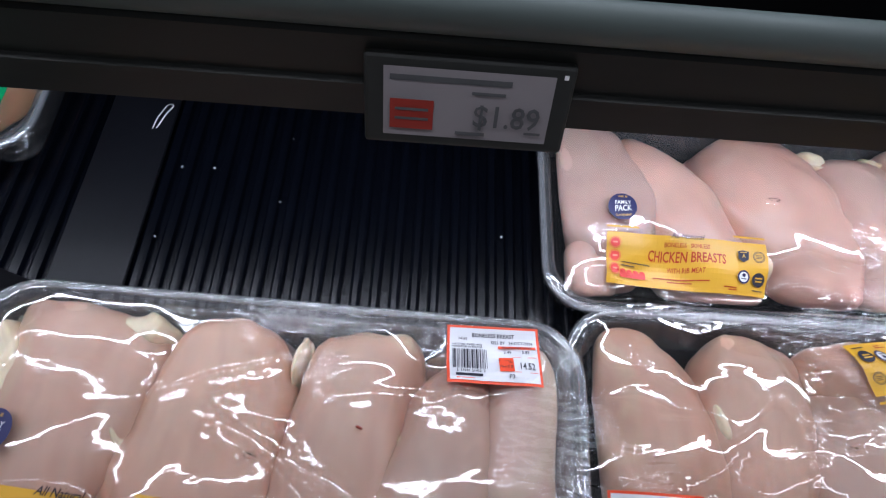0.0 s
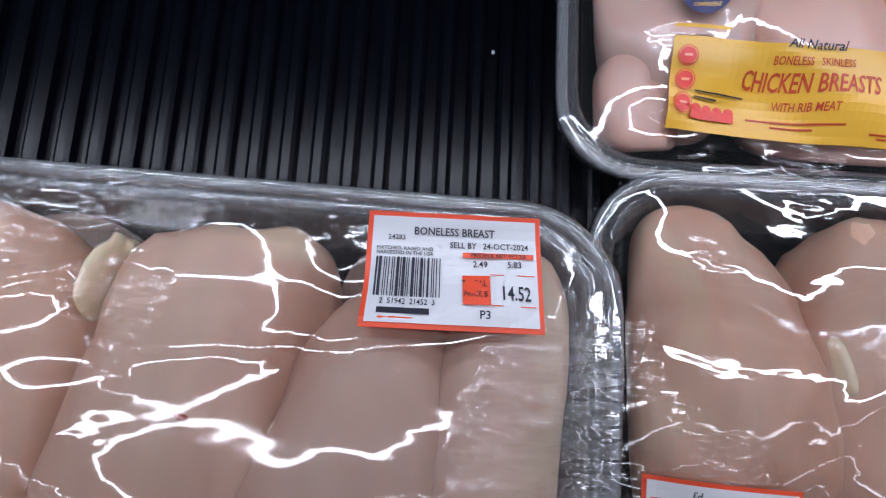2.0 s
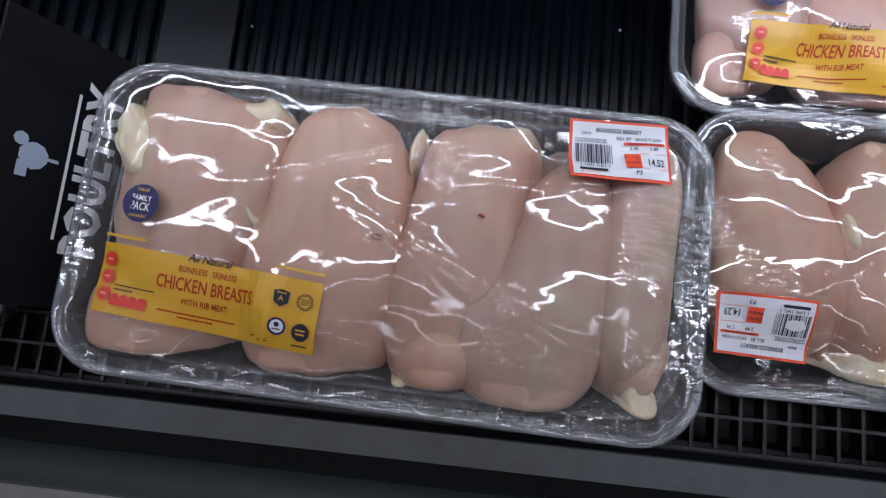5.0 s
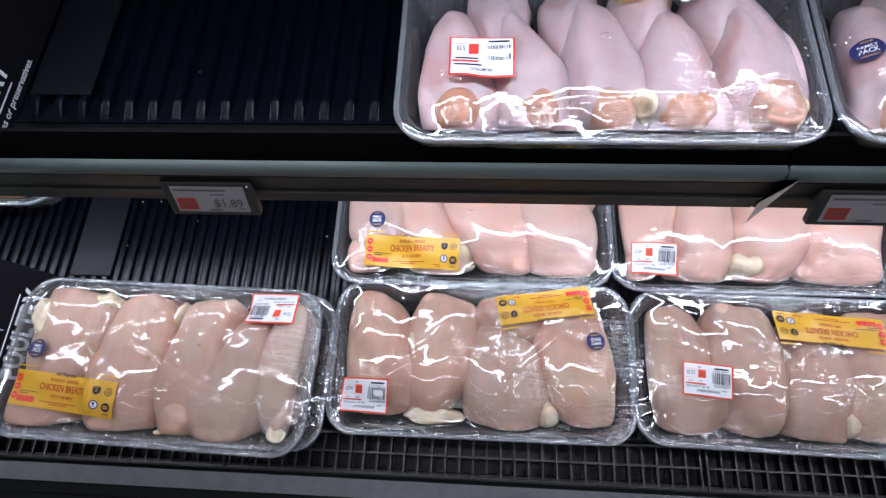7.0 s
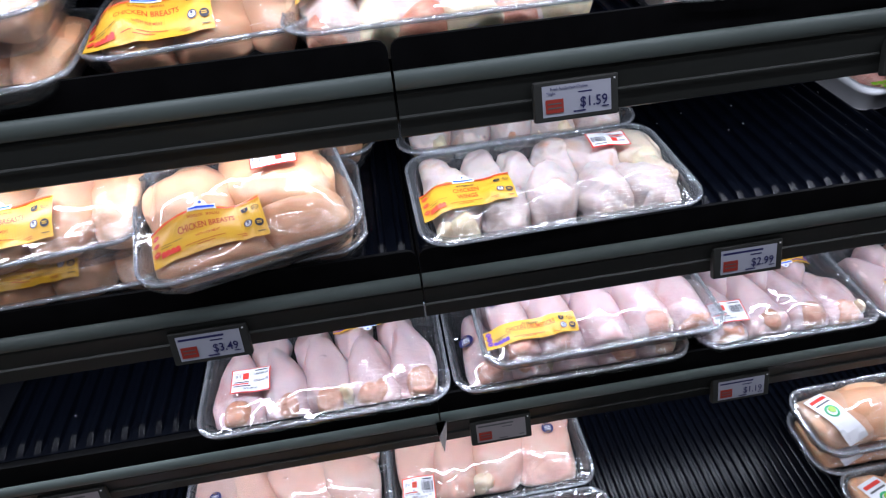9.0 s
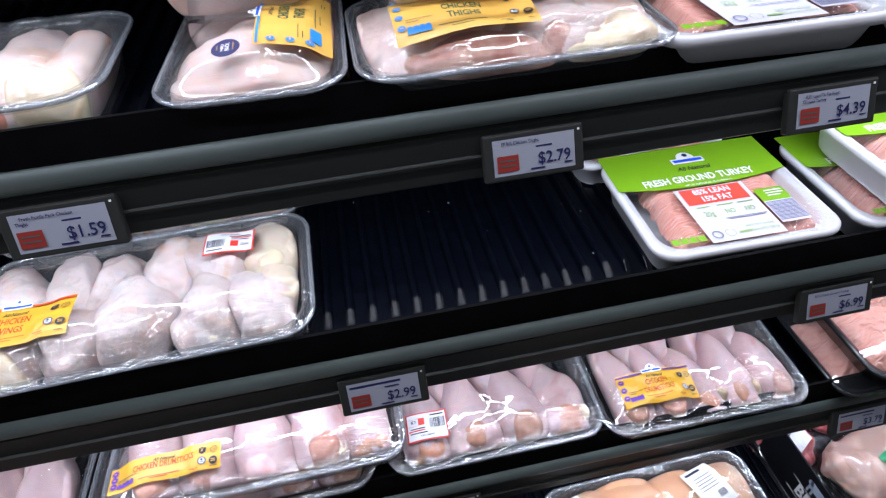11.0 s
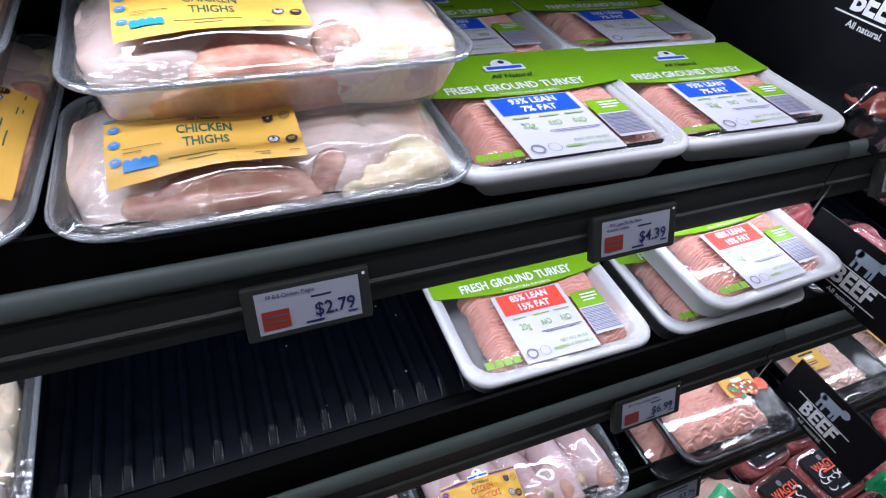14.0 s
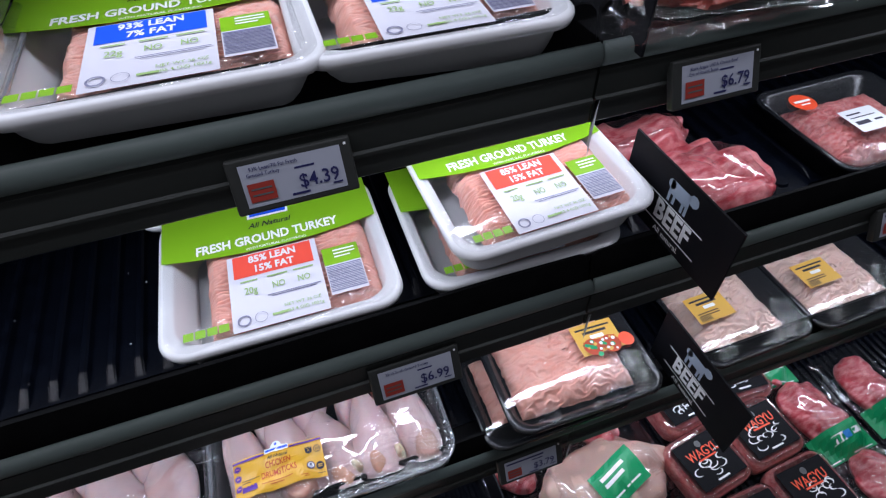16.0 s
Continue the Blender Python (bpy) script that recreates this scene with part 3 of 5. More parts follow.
price_tag(0.203, 3, "$1.59", ("Fresh Family Pack Chicken", "Thighs"))
price_tag(0.629, 3, "$2.79", ("FP B/S Chicken Thighs",))
price_tag(0.943, 3, "$4.39", ("93% Lean/7% Fat Fresh", "Ground Turkey"))
price_tag(1.345, 3, "$6.79", ("Black Angus USDA Choice Beef", "Eye of Round Steak"))
price_tag(0.447, 2, "$2.99")
price_tag(-0.279, 2, "$3.49")
price_tag(1.010, 2, "$6.99", ("85/15 Fresh Ground Turkey",))
price_tag(-0.668, 2, "")
price_tag(1.683, 2, "")
price_tag(-0.571, 1, "$1.89")
price_tag(0.095, 1, "")
price_tag(0.501, 1, "$1.19")
price_tag(1.154, 1, "$3.79")
price_tag(0.45, 4, "")
dt = price_tag(-0.114, 0, "", ())
dt.matrix_world = pose(-0.125, -0.146, 0.524, 38, 0, 0)

# ---- packaged meat ----


def dome(x, y, w, d, top, rise):
    """The height to which film presses the meat: highest in the middle of the tray."""
    return top + rise * (1 - np.minimum(1, np.abs(2 * x / w)) ** 4) * (1 - np.minimum(1, np.abs(2 * y / d)) ** 2)


def soft_cap(z, cap, k=240.0):
    return cap - np.log1p(np.exp(np.clip((cap - z) * k, -40, 40))) / k


def soft_edge(t, knee=0.86):
    s = abs(t)
    return t if s < knee else math.copysign(knee + (1 - knee) * math.tanh((s - knee) / (1 - knee)), t)


def meat_height(p, x, y, cap=None):
    cx, cy, ln, wd, ht, ang, taper = p[:7]
    c, s = math.cos(radians(ang)), math.sin(radians(ang))
    a, b = (x - cx) * c + (y - cy) * s, -(x - cx) * s + (y - cy) * c
    bb = b / (ln / 2)
    aa = a / (wd / 2 * np.maximum(0.15, 1 + taper * bb))
    q = 1 - np.abs(aa) ** 2.1 - np.abs(bb) ** 2.2
    z = 0.004 + ht * (0.25 + 0.75 * np.sqrt(np.maximum(q, 0)))
    return np.where(q > 0, soft_cap(z, dome(x, y, *cap)) if cap else z, 0.0)


def meat_piece(p, seed, rough=0.006, nu=36, nv=30, cap=None):
    """An uneven, tapered lump of meat."""
    cx, cy, ln, wd, ht, ang, taper = p[:7]
    c, s = math.cos(radians(ang)), math.sin(radians(ang))
    verts, faces = [], []
    for j in range(nv + 1):
        th = math.pi * j / nv
        for i in range(nu):
            ph = 2 * math.pi * i / nu
            d = np.array((math.sin(th) * math.cos(ph), -math.cos(th), math.sin(th) * math.sin(ph)))
            k = (abs(d[0]) ** 2.1 + abs(d[1]) ** 2.2 + abs(d[2]) ** 2) ** (-1 / 2.1)
            u, v, w = d * k
            a, b = u * wd / 2 * max(0.15, 1 + taper * v), v * ln / 2
            z = 0.004 + ht * (0.25 + (0.75 if w > 0 else 0.25) * w)
            q = Vector((a * 24 + seed * 7.3, b * 17, z * 26))
            n = noise.noise(q) * rough * 1.5 + noise.noise(q * 2.9) * rough * 0.5
            a, b, z = a * (1 + n * 9), b * (1 + n * 6), max(0.003, z + (n * 0.8 if w > 0 else 0))
            fold = 1 - min(1.0, abs(noise.noise(q * 0.55 + Vector((3.1, seed * 1.7, 0)))) / 0.11)
            dent = fold * fold * min(rough, 0.014) * 0.42 if w > 0.1 else 0.0
            X, Y = cx + a * c - b * s, cy + a * s + b * c
            if cap:
                low = 0.022 * (1 - min(1.0, z / cap[2]))
                bx, by = cap[0] / 2 - 0.008 - low, cap[1] / 2 - 0.008 - low
                X, Y = bx * soft_edge(X / bx), by * soft_edge(Y / by)
                lift = 0.0030 * noise.noise(Vector((X * 22 + seed, Y * 22, seed * 3.1))) + 0.0016 * math.sin(seed * 2.4)
                z = max(0.003, float(soft_cap(z, dome(X, Y, *cap) + lift)) - dent)
            verts.append((X, Y, z))
    for j in range(nv):
        for i in range(nu):
            faces.append((j * nu + i, j * nu + (i + 1) % nu, (j + 1) * nu + (i + 1) % nu, (j + 1) * nu + i))
    return verts, faces


def shift_max(g, r, up=True):
    out = g.copy()
    f = np.maximum if up else np.minimum
    for dx in range(-r, r + 1):
        for dy in range(-r, r + 1):
            if dx * dx + dy * dy <= r * r:
                out = f(out, np.roll(np.roll(g, dx, 0), dy, 1))
    return out


def film_height(w, d, h, pieces, puff, seed, slack, cap=None, meat=()):
    """The height of a film stretched over the meat and the tray's rim, as a function of x and y."""
    st = 0.004
    nx, ny = int(w / st) + 3, int(d / st) + 3
    gx = np.linspace(-w / 2 - st, w / 2 + st, nx)
    gy = np.linspace(-d / 2 - st, d / 2 + st, ny)
    X, Y = np.meshgrid(gx, gy, indexing="ij")
    M = np.full_like(X, h)
    for p in pieces:
        M = np.maximum(M, meat_height(p, X, Y, cap))
    for v in meat:
        v = np.array(v)
        np.maximum.at(M, (np.clip(np.rint((v[:, 0] - gx[0]) / (gx[1] - gx[0])).astype(int), 0, nx - 1), np.clip(np.rint((v[:, 1] - gy[0]) / (gy[1] - gy[0])).astype(int), 0, ny - 1)), v[:, 2])
    M = shift_max(shift_max(np.pad(M, 6, mode="edge"), 5), 5, False)[6:-6, 6:-6]
    e = np.minimum(w / 2 - np.abs(X), d / 2 - np.abs(Y))
    k = np.clip(e / 0.036, 0, 1)
    k = k * k * (3 - 2 * k)
    M = h + (M + 0.003 + puff - h) * k
    for _ in range(2):
        P = np.pad(M, 1, mode="edge")
        M = (P[1:-1, 1:-1] * 2 + P[:-2, 1:-1] + P[2:, 1:-1] + P[1:-1, :-2] + P[1:-1, 2:]) / 6
    rng = np.random.RandomState(seed)
    # long taut creases
    for _ in range(9):
        a, x0, y0 = rng.uniform(0, math.pi), rng.uniform(-w / 2, w / 2), rng.uniform(-d / 2, d / 2)
        t = (X - x0) * math.cos(a) + (Y - y0) * math.sin(a)
        l = -(X - x0) * math.sin(a) + (Y - y0) * math.cos(a)
        M = M + slack * k * np.exp(-(t / 0.006) ** 2) * np.exp(-(l / rng.uniform(0.04, 0.09)) ** 2) * rng.choice((-0.6, 1))

    def height(x, y):
        fx = min(max((x - gx[0]) / (gx[1] - gx[0]), 0), nx - 1.001)
        fy = min(max((y - gy[0]) / (gy[1] - gy[0]), 0), ny - 1.001)
        i, j = int(fx), int(fy)
        u, v = fx - i, fy - j
        return float(M[i, j] * (1 - u) * (1 - v) + M[i + 1, j] * u * (1 - v) + M[i, j + 1] * (1 - u) * v + M[i + 1, j + 1] * u * v)
    return height


def tray_mesh(w, d, h, r, flange, inset):
    base = lambda dw, rad, z: [(x, y, z) for x, y in rr(w + dw, d + dw, rad)]
    rings = [base(-2 * inset - 0.02, r * 0.5, 0.0015), base(-2 * inset, r * 0.6, 0.003), base(-2 * inset + 0.006, r * 0.7, 0.008), base(-2 * flange - 0.004, r * 0.9, h - 0.004), base(-2 * flange, r, h - 0.0005), base(-0.003, r, h), base(0.0, r, h - 0.0012), base(0.001, r, h - 0.004), base(-0.003, r, h - 0.006)]
    return loft(rings, close_start=True)


def tube_ring(pts, z, r, n=8):
    """A round bead along a closed outline."""
    m = len(pts)
    rings = []
    for i, (x, y) in enumerate(pts):
        (x0, y0), (x1, y1) = pts[i - 1], pts[(i + 1) % m]
        t = Vector((x1 - x0, y1 - y0)).normalized()
        rings.append([(x + t.y * r * math.cos(2 * math.pi * k / n), y - t.x * r * math.cos(2 * math.pi * k / n), z + r * math.sin(2 * math.pi * k / n)) for k in range(n)])
    verts = [p for q in rings for p in q]
    faces = [(i * n + k, i * n + (k + 1) % n, ((i + 1) % m) * n + (k + 1) % n, ((i + 1) % m) * n + k) for i in range(m) for k in range(n)]
    return verts, faces


def pack(name, m, label, group, w=0.342, d=0.176, h=0.045, r=0.032, pieces=(), meat=None, film=None, tray=None, wrap=True, puff=0.0, seed=0, slack=0.0022, flange=0.006, inset=0.02, rough=0.0085, pad=None, piece_name="breast", category="packaged meat", rise=0.016, grow=1.0):
    ob = thing(name, m, label, category, group)
    part("tray", tray_mesh(w, d, h, r, flange, inset), tray or CLEAR, ob, "clear plastic tray" if tray in (None, CLEAR) else "")
    if pad:
        part("absorbent_pad", box(bmesh.new(), -w / 2 + inset + 0.02, w / 2 - inset - 0.02, -d / 2 + inset + 0.015, d / 2 - inset - 0.015, 0.004, 0.007, 0.001), pad, ob, smooth=False)
    cap = (w, d, h + 0.0015, rise)
    part("rim", tube_ring(rr(w, d, r, 8), h - 0.001, 0.0026), RIM if tray in (None, CLEAR) else tray, ob)
    pieces = [(p[0], p[1], p[2] * grow, p[3] * grow, p[4] * 1.10, *p[5:]) for p in pieces]
    shapes = []
    for k, p in enumerate(pieces):
        mt = p[7] if len(p) > 7 else meat
        nm = p[8] if len(p) > 8 else piece_name
        shape = meat_piece(p, seed * 13 + k, 0.024 if mt is FAT else rough, cap=cap)
        shapes.append(shape[0])
        part(nm, shape, mt, ob)
    F = film_height(w, d, h, pieces, puff, seed + 5, slack, cap, shapes)
    rings = []
    N = 34
    outline = dense(rr(w, d, r, 7), 0.011)
    rng = random.Random(seed)
    jit = [rng.uniform(-1, 1) for _ in outline]
    for k in range(N + 1):
        s = k / N
        s = 0.012 + 0.988 * s
        rings.append([(x * s, y * s, F(x * s, y * s) + 0.0006 + (0.0012 * jit[i] * max(0, s - 0.8) * 5 if wrap else 0)) for i, (x, y) in enumerate(outline)])
    if wrap:
        for z, dw in ((h - 0.002, 0.0025), (h - 0.008, 0.0020), (h * 0.55, -0.004), (0.012, -0.015), (0.003, -0.020)):
            rings.append([(x * (1 + 2 * dw / w) + 0.0010 * jit[i], y * (1 + 2 * dw / d) + 0.0010 * jit[(i * 3) % len(jit)], z + 0.001 * jit[i]) for i, (x, y) in enumerate(outline)])
    if wrap:
        part("film_side", loft(rings[N + 1:]), SIDEFILM, ob, "clear film round the tray's side")
        rings = rings[:N + 2]
    part("film", loft(rings, close_start=True), film or (FILM if wrap else LID), ob, "crinkled clear film")
    return ob, F


def spot(F, cx, cy, ang=0.0):
    """Maps label artwork onto the film at a place and turn."""
    c, s = math.cos(radians(ang)), math.sin(radians(ang))

    def place(x, y, lift):
        X, Y = cx + x * c - y * s, cy + x * s + y * c
        z = max(F(X, Y), F(X - 0.005, Y), F(X + 0.005, Y), F(X, Y - 0.005), F(X, Y + 0.005))
        return X, Y, z + 0.0008 + lift
    return place


def price_label(ob, F, cx, cy, ang=0.0, title="BONELESS BREAST", price="14.52", weight="5.83", rate="2.49", border=ORANGE, w=0.054, h=0.037, full=True):
    pl = spot(F, cx, cy, ang)
    L = [("price_label", border, patch(-w / 2, w / 2, -h / 2, h / 2, 0.003)),
         ("paper", PAPER, patch(-w / 2 + 0.0016, w / 2 - 0.0016, -h / 2 + 0.0016, h / 2 - 0.0016, 0.003))]
    rng = random.Random(7)
    code, x = [], -w * 0.44
    while x < -w * 0.07:
        t = rng.choice((0.0003, 0.0003, 0.0006, 0.0009))
        code.append(patch(x, x + t, -h * 0.24, h * 0.10, 0.02))
        x += t + rng.choice((0.0003, 0.0005, 0.0007))
    ink = [*code, T(title, 0, h * 0.33, 0.0036, 0.85)]
    if full:
        ink += [T("SELL BY   24-OCT-2024", w * 0.20, h * 0.22, 0.0027, 0.9), T("24283", -w * 0.33, h * 0.27, 0.0022), T("HATCHED, RAISED AND", -w * 0.28, h * 0.175, 0.0016), T("HARVESTED IN THE USA", -w * 0.28, h * 0.135, 0.0016), T(rate, w * 0.15, h * 0.06, 0.0029, 0.9), T(weight, w * 0.34, h * 0.06, 0.0029, 0.9), T(price, w * 0.34, -h * 0.19, 0.0062, 0.68), T("2  51942  21452  3", -w * 0.25, -h * 0.285, 0.0025, 0.85), bars(-w * 0.41, -w * 0.13, -h * 0.36, 0.0018), T("P3", w * 0.17, -h * 0.37, 0.0034)]
    else:
        ink += [bars(0.0, w * 0.42, h * 0.22, 0.0014), T(price, w * 0.32, -h * 0.19, 0.0060, 0.68), bars(w * 0.05, w * 0.40, h * 0.06, 0.0013), bars(-w * 0.42, -w * 0.1, -h * 0.36, 0.0016)]
    L.append(("print", INK, join2(*ink)))
    L.append(("red_print", border, join2(patch(w * 0.05, w * 0.45, h * 0.115, h * 0.16, 0.01), patch(w * 0.05, w * 0.20, -h * 0.29, -h * 0.04, 0.01), bars(w * 0.20, w * 0.45, -h * 0.29, 0.0003), bars(w * 0.20, w * 0.45, -h * 0.03, 0.0003))))
    if full:
        L.append(("red_box_print", INK, join2(T("TOTAL", w * 0.115, -h * 0.11, 0.0026, 0.9), T("PRICE $", w * 0.12, -h * 0.20, 0.0024, 0.85), T("PRICE/LB NET WT LB", w * 0.25, h * 0.137, 0.0018))))
    return artwork(ob, pl, L)


def badge(ob, F, cx, cy, ang=0.0, r=0.0105):
    pl = spot(F, cx, cy, ang)
    return artwork(ob, pl, [("family_pack_badge", NAVY, disc(0, 0, r)), ("lettering", WHITEINK, join2(T("FAMILY", 0, 0.0026, 0.0042, 0.85), T("PACK", 0, -0.0020, 0.0062, 0.75))), ("gold_lettering", LEMON, join2(T("VALUE", 0, 0.0072, 0.0024), T("CONVENIENT", 0, -0.0072, 0.0022, 0.8)))])


def brand_label(ob, F, cx, cy, ang=0.0, words=("CHICKEN BREASTS",), w=0.116, h=0.037, ground=YELLOW, text=BROWNTXT, dots=RED, sub="WITH RIB MEAT", over=True, logo=False, band=None, boneless=True, size=0.0098):
    """The yellow brand sticker: words, seals on both ends, a logo as a plain shape."""
    pl = spot(F, cx, cy, ang)
    base = patch(-w / 2, w / 2, -h / 2, h / 2, 0.003)
    if over:
        base = join2(base, patch(-w / 2, -w * 0.30, h / 2 + 0.0035, h / 2 + 0.0050, 0.006), patch(w * 0.30, w / 2, h / 2 + 0.0035, h / 2 + 0.0050, 0.006))
    L = [("brand_label", ground, base)]
    y = h * 0.10 if len(words) == 1 else h * 0.12
    t = [T(s, 0.0, y - k * size * 1.05, size, 0.66, 0, 0.016) for k, s in enumerate(words)]
    if boneless:
        t += [T("BONELESS   SKINLESS", 0.0, h * 0.32, 0.0045, 0.75), T(sub, 0, -h * 0.13, 0.0047, 0.75)]
    t += [bars(-w * 0.20, w * 0.14, -h * 0.30, 0.0008), bars(-w * 0.11, w * 0.04, -h * 0.36, 0.0008), bars(w * 0.23, w * 0.31, -h * 0.38, 0.0007), bars(w * 0.26, w * 0.31, -h * 0.42, 0.0007)]
    L.append(("lettering", text, join2(*t)))
    L.append(("script", INK, T("All Natural", 0, h * 0.50 if boneless else h * 0.30, 0.0058, 0.9, 0.3)))
    lx = -w * 0.45
    for q in (0.27, 0.02, -0.23):
        L += [("round_seal", dots, disc(lx, h * q, 0.0034, 14)), ("seal_ring", dots, ring(lx, h * q, 0.0042, 0.0004, 16)), ("seal_print", PALERED, bars(lx - 0.0016, lx + 0.0016, h * q, 0.0010))]
    L.append(("facts_box", dots, join2(*[join2(disc(-w * 0.395 + w * 0.042 * k, -h * 0.27, w * 0.021, 10), patch(-w * 0.416 + w * 0.042 * k, -w * 0.374 + w * 0.042 * k, -h * 0.37, -h * 0.27, 0.01)) for k in range(4)])))
    L.append(("fine_print", INK, join2(bars(-w * 0.41, -w * 0.22, -h * 0.08, 0.0006), bars(-w * 0.41, -w * 0.32, -h * 0.14, 0.0007))))
    sx, sy = w * 0.345, h * 0.20
    shield = ([(sx - 0.0040, sy + 0.0034), (sx, sy + 0.0044), (sx + 0.0040, sy + 0.0034), (sx + 0.0036, sy - 0.0022), (sx, sy - 0.0044), (sx - 0.0036, sy - 0.0022)], [(5, 4, 3, 2, 1, 0)])
    L += [("shield_seal", INK, shield), ("shield_print", ground, join2(T("A", sx, sy - 0.0002, 0.0036), bars(sx - 0.0024, sx + 0.0024, sy + 0.0026, 0.0005)))]
    gx = w * 0.44
    L += [("outline_seal", INK, join2(ring(gx, sy, 0.0042, 0.0004, 18), ring(gx, sy, 0.0034, 0.0003, 18), *[bars(gx - 0.0022, gx + 0.0022, sy + 0.0011 * (k - 1), 0.0004) for k in range(3)]))]
    L += [("round_badge", WHITEINK, disc(sx, -h * 0.19, 0.0044, 18)), ("badge_ring", NAVY, ring(sx, -h * 0.19, 0.0045, 0.0011, 18)), ("badge_print", NAVY, join2(disc(sx, -h * 0.19 + 0.0010, 0.0014, 6), bars(sx - 0.0020, sx + 0.0020, -h * 0.19 - 0.0014, 0.0006)))]
    L += [("dark_seal", INK, disc(gx, -h * 0.22, 0.0046, 18)), ("dark_seal_print", ground, join2(bars(gx - 0.0026, gx + 0.0026, -h * 0.22 + 0.0010, 0.0009), bars(gx - 0.0024, gx + 0.0024, -h * 0.22 - 0.0010, 0.0009))), ("fine_print", INK, bars(gx - 0.0040, gx + 0.0040, -h * 0.41, 0.0007))]
    if logo:
        L.append(("logo_shape", WHITEINK, join2(patch(-0.014, 0.014, h / 2 - 0.004, h / 2 + 0.002, 0.008), disc(0, h / 2 + 0.002, 0.0065, 16))))
        L.append(("logo_edge", BLUE, join2(bars(-0.013, 0.013, h / 2 - 0.001, 0.0026), disc(0.0, h / 2 + 0.005, 0.0016, 8))))
    if band:
        L += [("band", band, patch(-w / 2, -0.015, h / 2 - 0.0045, h / 2 - 0.0022, 0.008)), ("band", band, patch(0.015, w / 2, h / 2 - 0.0045, h / 2 - 0.0022, 0.008))]
    return artwork(ob, pl, L)

DECK, S1, S2, S3 = (SHELVES[i][1] for i in range(4))
FAM = "family packs of chicken breasts"
PADMAT = mat("pale_absorbent_pad", (0.62, 0.64, 0.50), 0.7, grain=(60, 0.4, 0))

# deck: family packs of breasts -------------------------------------------------
LAY1 = [(-0.112, 0.016, 0.156, 0.104, 0.058, 8, 0.08), (-0.030, -0.003, 0.176, 0.094, 0.057, -3, -0.06), (0.042, 0.002, 0.176, 0.074, 0.055, -11, 0.10), (0.092, -0.018, 0.158, 0.082, 0.058, -16, -0.10), (0.142, 0.008, 0.150, 0.060, 0.052, -4, 0.05), (-0.128, -0.056, 0.06, 0.10, 0.046, 4, 0),
        (-0.154, 0.046, 0.060, 0.024, 0.050, 42, 0, FAT, "fat"), (-0.082, 0.068, 0.034, 0.030, 0.046, 60, 0, FAT, "fat"), (-0.072, 0.004, 0.052, 0.010, 0.052, 22, 0, FAT, "fat"), (0.010, 0.052, 0.048, 0.011, 0.053, -4, 0, FAT, "fat"), (0.072, 0.012, 0.046, 0.009, 0.051, -28, 0, FAT, "fat"), (0.036, -0.060, 0.046, 0.048, 0.048, 30, 0), (0.020, -0.074, 0.014, 0.018, 0.038, 20, 0, FAT, "fat"), (0.096, -0.076, 0.016, 0.020, 0.040, 0, 0, FAT, "fat"), (0.150, -0.052, 0.050, 0.030, 0.048, -30, 0), (0.146, -0.066, 0.016, 0.022, 0.040, -30, 0, FAT, "fat")]
LAY2 = [(-0.120, 0.012, 0.158, 0.090, 0.053, 12, -0.25), (-0.048, 0.008, 0.160, 0.086, 0.055, -12, 0.1), (0.030, -0.022, 0.136, 0.098, 0.057, 8, -0.12), (0.040, 0.048, 0.090, 0.068, 0.050, 60, 0), (0.110, 0.004, 0.160, 0.094, 0.055, 14, 0.1),
        (-0.078, 0.020, 0.040, 0.012, 0.047, 10, 0, FAT, "fat"), (-0.050, -0.066, 0.026, 0.070, 0.038, 0, 0, FAT, "fat"), (0.080, -0.060, 0.034, 0.028, 0.040, 0, 0, FAT, "fat")]
LAY3 = [(-0.126, 0.010, 0.150, 0.088, 0.057, 10, 0.20), (-0.060, -0.008, 0.168, 0.078, 0.054, 24, -0.2), (0.022, 0.006, 0.172, 0.100, 0.061, 32, 0.15), (0.104, -0.004, 0.150, 0.104, 0.058, 26, -0.2), (0.146, 0.046, 0.07, 0.06, 0.052, 30, 0), (-0.140, -0.056, 0.06, 0.05, 0.044, 20, 0), (0.060, 0.052, 0.046, 0.016, 0.052, 40, 0, FAT, "fat"), (-0.016, -0.052, 0.034, 0.046, 0.045, 20, 0, FAT, "fat"), (0.118, 0.058, 0.036, 0.020, 0.052, 70, 0, FAT, "fat")]
LAY4 = [(-0.118, 0.0, 0.164, 0.098, 0.055, 12, -0.15), (-0.042, 0.006, 0.168, 0.092, 0.057, 5, 0.1), (0.032, -0.004, 0.164, 0.092, 0.055, -8, -0.1), (0.106, 0.006, 0.162, 0.100, 0.057, -12, 0.1), (0.060, -0.058, 0.034, 0.034, 0.042, 0, 0, FAT, "fat")]

o, F = pack("chicken_breast_pack", sized(-0.666, 0.032, DECK, 0, 0, -1, s=1.11), "clear wrapped family tray of chicken breasts under another tray", FAM, pieces=LAY4, grow=1.04, meat=BREAST, seed=11, pad=PADMAT)
o, F = pack("chicken_breast_pack", sized(-0.676, 0.025, DECK + 0.052, 0, 0, -1.5, s=1.11), "clear film-wrapped family tray of raw chicken breasts, stacked", FAM, w=0.350, d=0.176, pieces=LAY1, grow=1.04, meat=BREAST, seed=1, slack=0.0030)
price_label(o, F, 0.1225, 0.065, 2)
brand_label(o, F, -0.0865, -0.042, -4, w=0.124)
badge(o, F, -0.129, 0.003, -4)
part("dark_fleck", meat_piece((0.052, 0.018, 0.004, 0.0016, 0.002, 70, 0), 3), BEEFDARK, o).location = (0, 0, F(0.052, 0.018) - 0.006)
